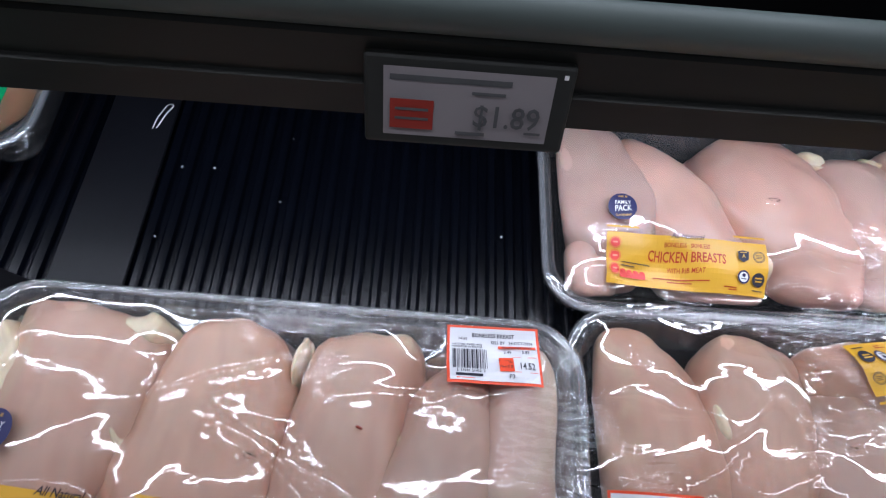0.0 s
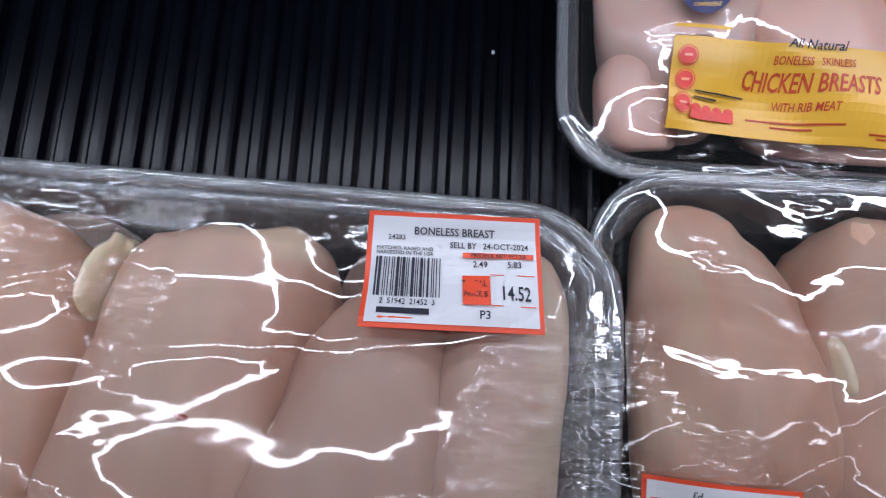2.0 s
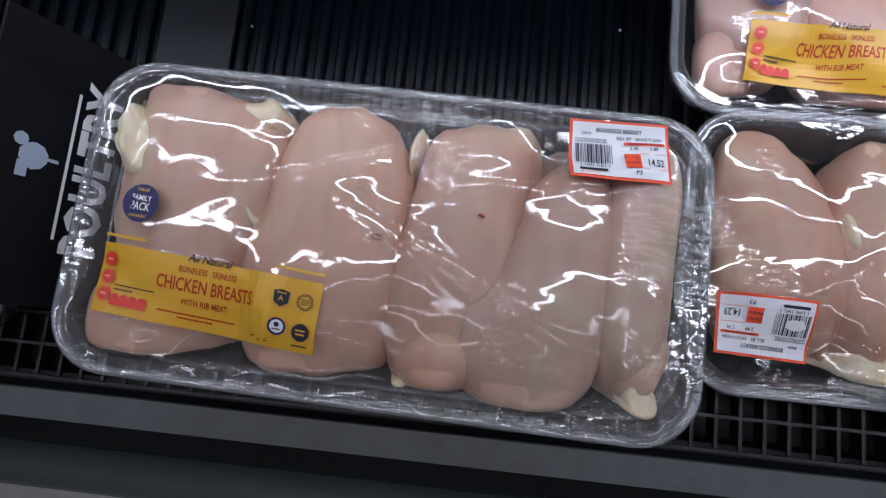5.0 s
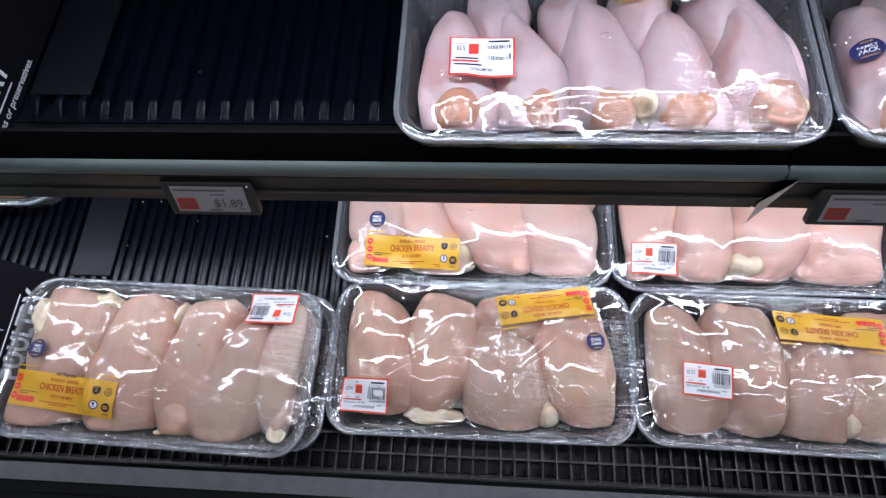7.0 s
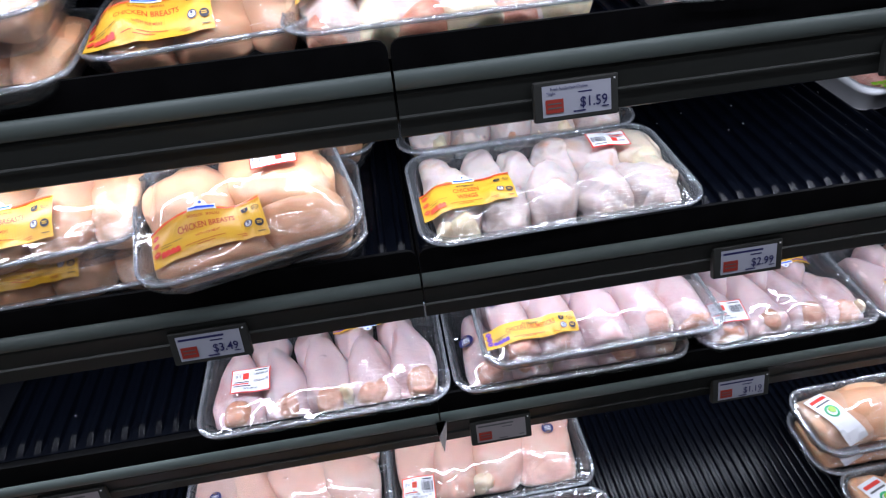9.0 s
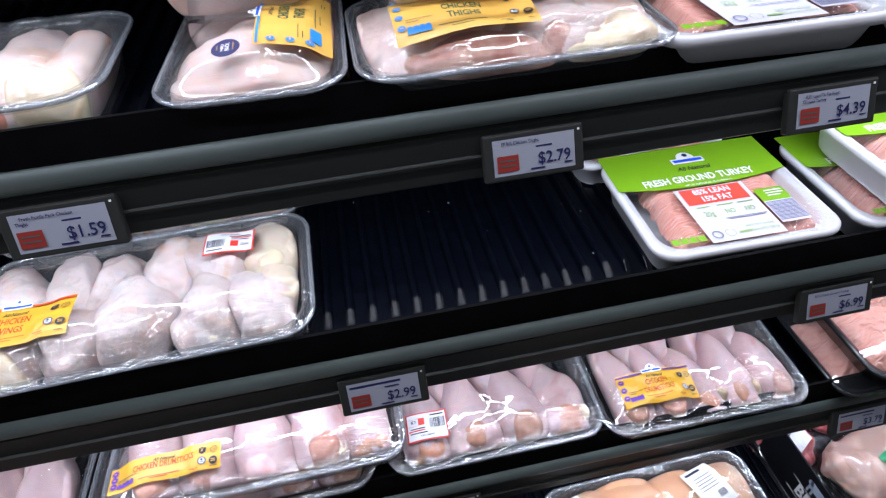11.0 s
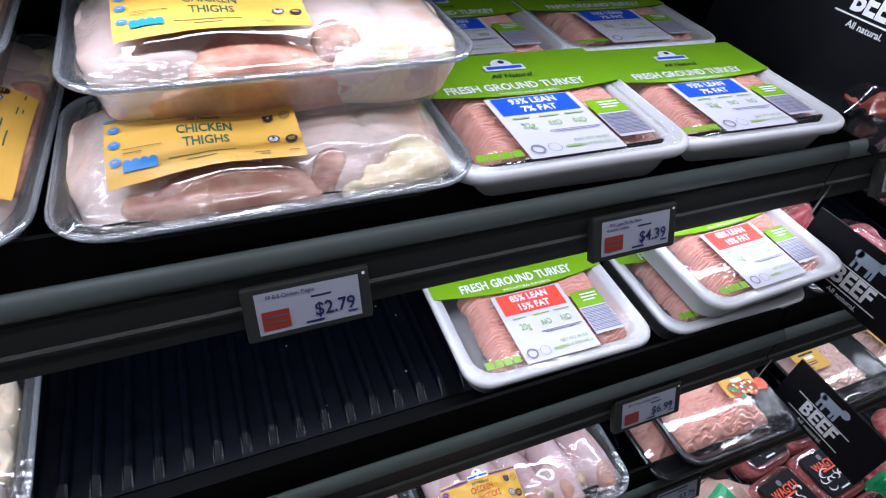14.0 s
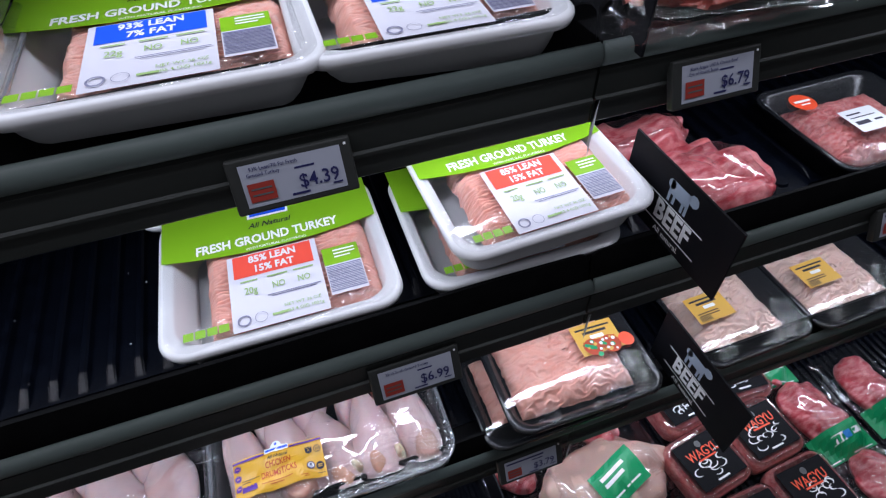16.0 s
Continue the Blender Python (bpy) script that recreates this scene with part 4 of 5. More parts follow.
o, F = pack("chicken_breast_pack", sized(-0.282, 0.053, DECK, 0, 0, 0, s=1.11), "clear film-wrapped family tray of raw chicken breasts with crinkled film", FAM, film=CRINKLE, pieces=LAY2, grow=1.04, meat=BREAST, seed=2, pad=PADMAT)
price_label(o, F, -0.128, -0.048, 178, price="14.29", weight="5.74")
brand_label(o, F, 0.075, 0.062, 190, w=0.110)
badge(o, F, 0.130, 0.020, 190)
o, F = pack("chicken_breast_pack", sized(-0.298, 0.250, DECK, 0, 0, 0, s=1.11), "wrapped family tray of pink chicken breasts behind another tray", FAM, pieces=LAY3, grow=1.04, meat=BREASTPINK, seed=3)
brand_label(o, F, -0.071, -0.053, -2)
badge(o, F, -0.116, -0.013, 0)
o, F = pack("chicken_breast_pack", sized(0.096, 0.050, DECK, 0, 0, -1, s=1.075), "clear film-wrapped family tray of raw chicken breasts beside bare deck", FAM, film=CRINKLE, pieces=LAY4, grow=1.04, meat=BREAST, seed=4, pad=PADMAT)
price_label(o, F, -0.096, -0.018, 176, price="13.76")
brand_label(o, F, 0.048, 0.048, 176)
badge(o, F, 0.120, 0.014, 176)
o, F = pack("chicken_breast_pack", sized(0.083, 0.248, DECK, 0, 0, 0, s=1.11), "wrapped family tray of pale chicken breasts behind another tray", FAM, pieces=[(p[0], p[1], p[2], p[3], p[4], -p[5] * 0.5, *p[6:]) for p in LAY3], grow=1.04, meat=BREASTPINK, seed=6)
price_label(o, F, -0.124, -0.052, 178, price="14.27")
brand_label(o, F, 0.056, 0.050, 180)
badge(o, F, 0.112, 0.010, 180)

# deck: long clear packs with white tags ----------------------------------------
LONG = [(-0.110, 0.0, 0.130, 0.118, 0.048, 80, 0.1), (-0.030, 0.008, 0.140, 0.118, 0.052, 60, 0), (0.050, -0.004, 0.140, 0.122, 0.049, 75, 0), (0.120, 0.0, 0.110, 0.100, 0.046, 20, 0), (0.0, -0.040, 0.05, 0.12, 0.044, 0, 0)]


def long_pack(m, seed, label):
    o, F = pack("chicken_fillet_pack", m, label, "long packs of chicken fillets", w=0.338, d=0.124, h=0.042, pieces=LONG, meat=BREASTTAN, seed=seed, film=FILM, wrap=True, r=0.035, slack=0.003)
    artwork(o, spot(F, -0.118, -0.004, 16), [("paper_tag", PAPER, patch(-0.020, 0.020, -0.045, 0.045, 0.008)), ("red_bar", RED, bars(-0.016, 0.016, 0.036, 0.006)), ("grey_bar", EDGEGREY, bars(-0.015, 0.015, 0.027, 0.003)), ("round_seal", DEEPGREEN, ring(0, 0.010, 0.0115, 0.0035)), ("seal_middle", GREEN, disc(0.002, 0.012, 0.006, 12))])
    artwork(o, spot(F, 0.088, 0.008, 16), [("paper_tag", PAPER, patch(-0.027, 0.027, -0.033, 0.033, 0.008)), ("tag_print", INK, join2(bars(-0.022, 0.008, 0.027, 0.004), *[bars(-0.018, 0.018, 0.016 - 0.005 * k, 0.0011) for k in range(5)], *[patch(0.004 + 0.0018 * k, 0.005 + 0.0018 * k, -0.022, -0.012, 0.02) for k in range(8)]))])
    return o


long_pack(sized(0.853, 0.152, DECK, 0, 0, 0, s=1.08), 21, "long clear pack of chicken fillets under another one")
long_pack(sized(0.844, 0.165, DECK + 0.056, 0, 0, 1, s=1.08), 22, "long clear pack of chicken fillets with white tags, stacked")
long_pack(sized(0.871, 0.020, DECK, 0, 0, 0, s=1.08), 23, "long clear pack of chicken fillets at the deck front")

# shelf one: drumsticks ---------------------------------------------------------


def drum_layout(w, d, n, seed):
    """Drumsticks that lean over one another, thick ends to the front, with bare meat at the ends."""
    rng = random.Random(seed)
    out = []
    for i in range(n):
        x = -w / 2 + w * (i + 0.5) / n
        a = rng.uniform(4, 20)
        top = rng.uniform(-0.010, 0.006)
        pitch = w / n
        out.append((x, -0.012 + rng.uniform(-0.006, 0.006), d * rng.uniform(0.80, 0.90), pitch * 1.12, 0.054 + top, a, -0.50, SKIN, "drumstick"))
        out.append((x + 0.030 * math.sin(radians(a)), -0.056, d * 0.29, pitch * rng.uniform(0.74, 0.92), 0.051 + top, a, 0.10, rng.choice((ENDMEAT, ENDMEAT, KNUCKLE)), "drumstick_end"))
        if rng.random() < 0.4:
            out.append((x + pitch * 0.46, -0.056, d * 0.13, pitch * 0.26, 0.046, a + 20, 0, FAT, "fat"))
        if i < n - 1:
            out.append((x + pitch * 0.62, 0.048, d * 0.56, pitch * 0.85, 0.050 + top, -a * 0.6, 0.40, SKIN, "drumstick"))
    return out


DG = "packs of chicken drumsticks"


def drum_pack(m, seed, label, w=0.342, n=5):
    return pack("drumstick_pack", m, label, DG, w=w, d=0.178, pieces=drum_layout(w - 0.03, 0.178, n, seed), seed=seed, slack=0.0026, rough=0.010, grow=1.0, rise=0.022, film=CRINKLE)


def drum_label(o, F, x, y, ang):
    brand_label(o, F, x, y, ang, words=("CHICKEN", "DRUMSTICKS"), w=0.104, h=0.046, ground=YELLOW, text=BROWNTXT, dots=PURPLE, boneless=False, over=False, logo=True, band=PURPLE, size=0.0105)


o, F = drum_pack(sized(-0.170, 0.296, S1, s=1.13), 31, "crinkled clear pack of chicken drumsticks with a white price label")
price_label(o, F, -0.101, -0.017, 180, title="DRUMSTICKS", price="5.39", border=RED, full=False)
drum_label(o, F, 0.065, 0.066, 182)
o, F = drum_pack(sized(0.222, 0.297, S1, s=1.11), 32, "clear pack of chicken drumsticks under another pack")
badge(o, F, -0.145, -0.010, 0)
o, F = drum_pack(sized(0.269, 0.300, S1 + 0.053, 0, 0, 0.5, s=1.11), 33, "clear pack of chicken drumsticks lying on another pack")
brand_label(o, F, -0.102, -0.048, 0, words=("CHICKEN DRUMSTICKS",), w=0.128, h=0.030, dots=PURPLE, boneless=False, over=False, size=0.0098)
badge(o, F, -0.140, 0.012, 0)
o, F = drum_pack(sized(0.586, 0.297, S1, s=1.07), 34, "clear pack of chicken drumsticks with an upside-down brand label", w=0.288, n=4)
price_label(o, F, -0.088, -0.038, 178, title="DRUMSTICKS", price="6.38", border=RED, full=False)
drum_label(o, F, 0.048, 0.058, 180)
o, F = drum_pack(sized(0.896, 0.283, S1, 0, 0, -1, s=1.07), 35, "clear pack of chicken drumsticks with a yellow brand label", w=0.290, n=5)
drum_label(o, F, -0.062, -0.038, 0)
price_label(o, F, 0.062, 0.064, 0, title="DRUMSTICKS", price="5.97", border=RED, full=False)

# shelf two: breasts, wings -----------------------------------------------------
SQ = [(-0.058, 0.01, 0.150, 0.105, 0.062, 8, 0.2), (0.045, 0.030, 0.155, 0.125, 0.068, 20, 0.1), (0.06, -0.045, 0.11, 0.09, 0.058, 60, 0), (-0.045, -0.060, 0.07, 0.12, 0.050, 0, 0)]
SQ2 = [(-0.065, 0.0, 0.160, 0.088, 0.058, 5, 0.1), (0.012, 0.006, 0.165, 0.080, 0.060, -4, -0.1), (0.078, 0.0, 0.155, 0.082, 0.057, 6, 0.1)]
BG = "square packs of chicken breasts"


def square_pack(m, seed, label, lay, ang=0, labelled=True, price=True, w=0.250, d=0.205):
    o, F = pack("chicken_breast_pack", m, label, BG, w=w, d=d, h=0.046, r=0.036, pieces=lay, meat=BREASTTAN, seed=seed, slack=0.0022, film=FILM, puff=0.001, rise=0.024, grow=1.12)
    if labelled:
        brand_label(o, F, -0.042, -0.054, ang + 2, w=0.120, h=0.052, logo=True, over=False, size=0.0105, band=ORANGE)
    if price:
        price_label(o, F, 0.045, 0.026, ang - 4, price="10.40", border=RED, full=False)
    return o


square_pack(sized(-0.198, 0.361, S2, 0, 0, 2, s=1.07), 41, "clear pack of chicken breasts under a crooked pack", SQ2, 0, True, False)
square_pack(sized(-0.204, 0.318, S2 + 0.060, 4, 0, 13, s=1.07), 42, "clear pack of plump chicken breasts set crooked on another", SQ, 0, w=0.243)
square_pack(sized(-0.442, 0.358, S2, 0, 0, 3, s=1.07), 43, "clear pack of chicken breasts under another pack", SQ2, 0, w=0.230)
square_pack(sized(-0.451, 0.370, S2 + 0.060, 2, 0, 6, s=1.07), 44, "clear pack of chicken breasts stacked on another pack", SQ2, 0, w=0.228)
square_pack(sized(-0.172, 0.585, S2, 0, 0, 0, s=1.07), 45, "clear pack of chicken breasts at the shelf back", SQ2, 0, False, True)
square_pack(sized(-0.175, 0.586, S2 + 0.060, 0, 0, 2, s=1.07), 46, "clear pack of chicken breasts at the shelf back, stacked", SQ2, 0, False, False)

rngw = random.Random(5)
WING = []
for i in range(6):
    WING.append((-0.140 + 0.055 * i + rngw.uniform(-0.006, 0.006), 0.040 + rngw.uniform(-0.008, 0.004), rngw.uniform(0.100, 0.125), rngw.uniform(0.058, 0.072), rngw.uniform(0.056, 0.066), rngw.uniform(-24, 24), rngw.choice((-0.40, -0.30, 0.30)), CREAMSKIN if i in (5,) else WINGSKIN, "wing"))
for i in range(5):
    WING.append((-0.132 + 0.066 * i + rngw.uniform(-0.006, 0.006), -0.036 + rngw.uniform(-0.006, 0.006), rngw.uniform(0.092, 0.118), rngw.uniform(0.068, 0.082), rngw.uniform(0.054, 0.064), rngw.uniform(-18, 18), rngw.choice((-0.30, 0.15, 0.25)), WINGSKIN, "wing"))
WING.append((0.150, -0.020, 0.070, 0.050, 0.056, 30, 0.2, CREAMSKIN, "wing"))
for i in range(5):
    WING.append((-0.120 + 0.060 * i + rngw.uniform(-0.01, 0.01), rngw.uniform(-0.078, -0.060), 0.050, rngw.uniform(0.03, 0.05), 0.042, rngw.uniform(-60, 60), 0.2, (FAT, WINGSKIN, ENDMEAT)[i % 3], "wing_tip"))
WING += [(-0.148, -0.058, 0.04, 0.05, 0.04, 40, 0, FAT, "fat"), (0.140, 0.01, 0.05, 0.05, 0.05, 20, 0, FAT, "fat")]


def wing_pack(m, seed, label, labelled=True):
    o, F = pack("chicken_wing_pack", m, label, "packs of chicken wings", w=0.362, d=0.196, h=0.050, r=0.036, pieces=WING, seed=seed, wrap=False, film=LID, flange=0.010, puff=0.002, rough=0.016, slack=0.001, rise=0.024)
    if labelled:
        brand_label(o, F, -0.114, -0.029, 0, words=("CHICKEN", "WINGS"), w=0.118, h=0.052, boneless=False, over=False, logo=True, dots=ORANGE, size=0.0118, band=ORANGE)
        price_label(o, F, 0.097, 0.036, -3, title="PARTY WINGS", price="10.44", border=RED, full=False)
    return o


wing_pack(sized(0.196, 0.342, S2, 0, 0, 1.5, s=1.05), 51, "clear tray of pale chicken wings with a yellow brand label")
wing_pack(sized(0.189, 0.551, S2, 0, 0, 0, s=1.05), 52, "clear tray of chicken wings at the shelf back", False)

# ground turkey trays -----------------------------------------------------------


def strands(w, d, z0, h, seed, n=110, m=170, fx=1150.0, edge=0.018, tangle=1.0, deep=0.0030):
    """A block of minced meat: wavy strands that run from back to front."""
    verts = []
    for j in range(m + 1):
        for i in range(n + 1):
            x, y = -w / 2 + w * i / n, -d / 2 + d * j / m
            q = Vector((x * 40 + seed, y * 60, 0.3 * seed))
            warp = (noise.noise(q) * 0.0055 + noise.noise(q * 2.3) * 0.0022) * tangle
            s = math.sin((y + warp) * fx) * 0.5 + 0.5
            if tangle > 2:
                s = max(0.0, 1 - 3.2 * abs(noise.noise(Vector((x * 26 + seed, (y + warp * 1.2) * 120, seed)))))
            gap = noise.noise(q * 1.4 + Vector((9, 3, 1)))
            e = min(1.0, max(0.0, min(w / 2 - abs(x), d / 2 - abs(y)) / edge + 0.10 * noise.noise(q * 1.1)))
            verts.append((x + 0.002 * noise.noise(q * 1.9), y, z0 + (h - z0) * math.sqrt(e) - deep * (1 - s ** 0.6) - 0.0035 * max(0.0, gap) + 0.003 * noise.noise(q * 0.4)))
    f = [(j * (n + 1) + i, j * (n + 1) + i + 1, (j + 1) * (n + 1) + i + 1, (j + 1) * (n + 1) + i) for j in range(m) for i in range(n)]
    return verts, f


def turkey_tray(name, label, fat):
    w, d, h = 0.250, 0.208, 0.052
    ob = thing(name, pose(0, 0, -5), label, "packaged meat", "trays of ground turkey")
    base = lambda dw, rad, z: [(x, y, z) for x, y in rr(w + dw, d + dw, rad)]
    rings = [base(-0.056, 0.022, 0.006), base(-0.048, 0.024, 0.010), base(-0.032, 0.028, h - 0.004), base(-0.026, 0.03, h), base(-0.018, 0.03, h + 0.0005), base(-0.016, 0.03, h + 0.0018), base(-0.005, 0.03, h + 0.0015), base(0, 0.03, h), base(0.001, 0.03, h - 0.004), base(-0.002, 0.03, h - 0.0095), base(-0.006, 0.03, h - 0.010), base(-0.018, 0.029, h - 0.011), base(-0.034, 0.026, 0.006), base(-0.044, 0.024, 0.0)]
    part("tray", loft(rings, close_start=True, close_end=True), FOAM, ob)
    tm = part("ground_meat", strands(0.186, 0.156, 0.024, h - 0.002, 3.0, 120, 200, 1250.0, 0.012, 1.3, 0.0048), TURKEY, ob)
    tm.location = (0.013, -0.004, 0)
    F = lambda x, y: h + 0.0022
    outline = dense(rr(w - 0.010, d - 0.010, 0.028), 0.02)
    part("film", loft([[(x * s, y * s, h + 0.0018) for x, y in outline] for s in (0.02, 0.5, 1.0)], close_start=True), LID, ob, "tight clear film")
    pl = spot(F, 0, 0)
    # green header with a curved lower edge
    n = 24
    v = []
    for i in range(n + 1):
        x = -w / 2 + 0.004 + (w - 0.008) * i / n
        top = d / 2 - 0.004 + 0.010
        v += [(x, 0.030 - 0.014 * (1 - (2 * x / w) ** 2)), (x, top)]
    f = [(2 * i, 2 * i + 2, 2 * i + 3, 2 * i + 1) for i in range(n)]
    artwork(ob, pl, [("green_header", GREEN, (v, f)), ("lettering", WHITEINK, join2(T("FRESH GROUND TURKEY", -0.004, 0.034, 0.0190, 0.74, 0, 0.03), T("WITH NATURAL FLAVORING", 0.004, 0.0205, 0.0052))), ("script", INK, T("All Natural", 0, 0.0560, 0.0120, 0.9, 0.3)), ("logo_shape", WHITEINK, join2(patch(-0.024, 0.024, 0.068, 0.080, 0.02), disc(0, 0.081, 0.013, 16))), ("logo_edge", BLUE, bars(-0.021, 0.021, 0.074, 0.006)), ("logo_bird", NAVY, disc(0.001, 0.086, 0.0040, 8))])
    # white middle field
    col = CORAL if fat == "15% FAT" else BLUE
    lean = "85% LEAN" if fat == "15% FAT" else "93% LEAN"
    gm = "20" if fat == "15% FAT" else "22"
    artwork(ob, pl, [("white_panel", PANELINK, patch(-0.052, 0.046, -d / 2 + 0.012, 0.013, 0.02)),
                     ("coloured_box", col, patch(-0.046, 0.040, -0.021, 0.0115, 0.02)),
                     ("white_lettering", PAPER, join2(T(lean, -0.003, 0.0025, 0.0140, 0.85, 0, 0.035), T(fat, -0.003, -0.0125, 0.0140, 0.85, 0, 0.035))),
                     ("green_print", PALEGREEN, join2(T(gm + "g", -0.030, -0.042, 0.0135, 0.7), T("NO", -0.001, -0.042, 0.0125, 0.7), T("NO", 0.026, -0.042, 0.0125, 0.7), bars(-0.040, -0.022, -0.028, 0.002), bars(-0.012, 0.010, -0.028, 0.002), bars(0.016, 0.038, -0.028, 0.002), T("NET WT 36 OZ", 0.020, -0.073, 0.0056), T("(2 LBS 4 OZ) 1021g", 0.018, -0.081, 0.0056), bars(-0.012, 0.004, -0.081, 0.003))),
                     ("dark_print", BARGREY, join2(bars(-0.014, 0.042, -0.054, 0.0012), bars(-0.010, 0.038, -0.0565, 0.0010), ring(-0.040, -0.080, 0.0070, 0.0018), ring(-0.023, -0.080, 0.0066, 0.0005)))])
    artwork(ob, pl, [("facts_strip", GREEN, join2(*[patch(-0.100 + 0.0115 * k, -0.0900 + 0.0115 * k, -0.086, -0.076, 0.02) for k in range(4)]))])
    artwork(ob, pl, [("green_box", GREEN, patch(0.050, 0.090, -0.034, -0.008, 0.02)), ("green_box_print", WHITEINK, join2(bars(0.062, 0.086, -0.014, 0.002), bars(0.062, 0.086, -0.019, 0.002), bars(0.062, 0.080, -0.024, 0.002)))])
    artwork(ob, pl, [("barcode_field", PANELINK, patch(0.050, 0.090, -0.076, -0.034, 0.02)), ("barcode", BARGREY, join2(*[bars(0.051, 0.089, -0.037 - 0.0023 * k, 0.0012 if k % 3 else 0.0017) for k in range(16)]))])
    return ob


t85 = turkey_tray("ground_turkey_tray", "white tray of ground turkey with a green header and red panel", "15% FAT")
t93 = turkey_tray("ground_turkey_tray", "white tray of ground turkey with a green header and blue panel", "7% FAT")
t85.matrix_world = sized(0.901, 0.349, S2, 0, 0, -1, s=0.955)
copy_thing(t85, sized(0.870, 0.543, S2, 0, 0, 1, s=0.955))
copy_thing(t85, sized(1.156, 0.340, S2, 0, 0, -1, s=0.955))
tagged(copy_thing(t85, sized(1.178, 0.333, S2 + 0.053, 2.0, 0, 2, s=0.955)), "white tray of ground turkey, red panel, stacked on another")
t93.matrix_world = sized(0.872, 0.388, S3, 0, 0, -1, s=0.955)
copy_thing(t93, sized(1.083, 0.383, S3, 0, 0, -2, s=0.955))
copy_thing(t93, sized(0.868, 0.585, S3, 0, 0, 0, s=0.955))
copy_thing(t93, sized(1.092, 0.585, S3, 0, 0, -1, s=0.955))

# shelf three: breasts and thighs ----------------------------------------------
square_pack(sized(-0.212, 0.451, S3, 0, 0, 6, s=1.15), 61, "clear pack of chicken breasts with a yellow label", SQ2, 0, True, False, w=0.215, d=0.19)
square_pack(sized(-0.455, 0.400, S3, 0, 0, 3, 1.07), 62, "clear pack of chicken breasts under another pack", SQ2, 0, False, False, w=0.23)
square_pack(sized(-0.460, 0.420, S3 + 0.060, 0, 0, 5, 1.07), 63, "clear pack of chicken breasts stacked on another", SQ2, 0, True, False, w=0.23)
TH1 = [(-0.080, 0.0, 0.190, 0.165, 0.066, 75, 0.1), (0.045, 0.010, 0.180, 0.165, 0.068, 10, 0.1), (0.108, -0.010, 0.160, 0.110, 0.062, -15, 0), (-0.030, -0.066, 0.056, 0.170, 0.060, 0, 0, DARKMEAT, "thigh_meat"), (0.095, -0.066, 0.050, 0.110, 0.058, 6, 0, FAT, "fat"), (0.040, -0.060, 0.040, 0.050, 0.062, 30, 0, DARKMEAT, "thigh_meat")]
TH2 = [(-0.130, 0.0, 0.150, 0.080, 0.060, 20, 0), (-0.055, 0.01, 0.150, 0.085, 0.062, -10, 0), (0.020, 0.0, 0.150, 0.080, 0.062, 15, 0), (0.090, 0.0, 0.150, 0.078, 0.060, -12, 0), (0.138, 0.0, 0.130, 0.060, 0.055, 0, 0)] + [(-0.13 + 0.05 * k, -0.058, 0.055, 0.070, 0.044, 20 * (-1) ** k, 0, (DARKMEAT, FAT)[k % 2], "thigh_meat") for k in range(6)]


def thigh_pack(m, seed, label, lay, w=0.312, d=0.205, lab=(-0.048, -0.036), bdg=False, tilt=0):
    o, F = pack("chicken_thigh_pack", m, label, "packs of chicken thighs", w=w, d=d, h=0.054, r=0.040, pieces=lay, meat=THIGH, seed=seed, wrap=False, film=LID, flange=0.010, rough=0.010, slack=0.0015, inset=0.024, piece_name="thigh", puff=0.008, rise=0.020, grow=1.08)
    if lab:
        brand_label(o, F, *lab, tilt, words=("CHICKEN", "THIGHS"), w=0.136, h=0.068, ground=LEMON, text=GREENTXT, boneless=False, over=False, logo=True, dots=SKYBLUE, size=0.0138, band=SKYBLUE)
    if bdg:
        badge(o, F, -0.122, 0.016, tilt, 0.013)
    return o


thigh_pack(sized(0.625, 0.388, S3, 0, 0, 0, s=0.95), 71, "clear tray of pale chicken thighs under another tray", TH1)
thigh_pack(sized(0.645, 0.452, S3 + 0.066, 0, 0, 1, s=0.95), 72, "clear tray of pale chicken thighs stacked on another", TH1)
thigh_pack(sized(0.390, 0.456, S3, 0, 0, 88, s=0.95), 73, "clear tray of chicken thighs set end-on", TH1, w=0.335, d=0.172, lab=(-0.055, -0.042), bdg=True)
thigh_pack(sized(0.380, 0.560, S3 + 0.066, 0, 0, 91, 0.95), 74, "clear tray of chicken thighs stacked end-on", TH1, w=0.335, d=0.172, lab=None)
o = thigh_pack(sized(0.074, 0.422, S3, 0, 0, 1, s=1.07), 75, "long clear tray of chicken thighs with a lemon label", TH2, w=0.345, d=0.19, lab=(-0.09, 0.0))

# ground meat in black trays ----------------------------------------------------


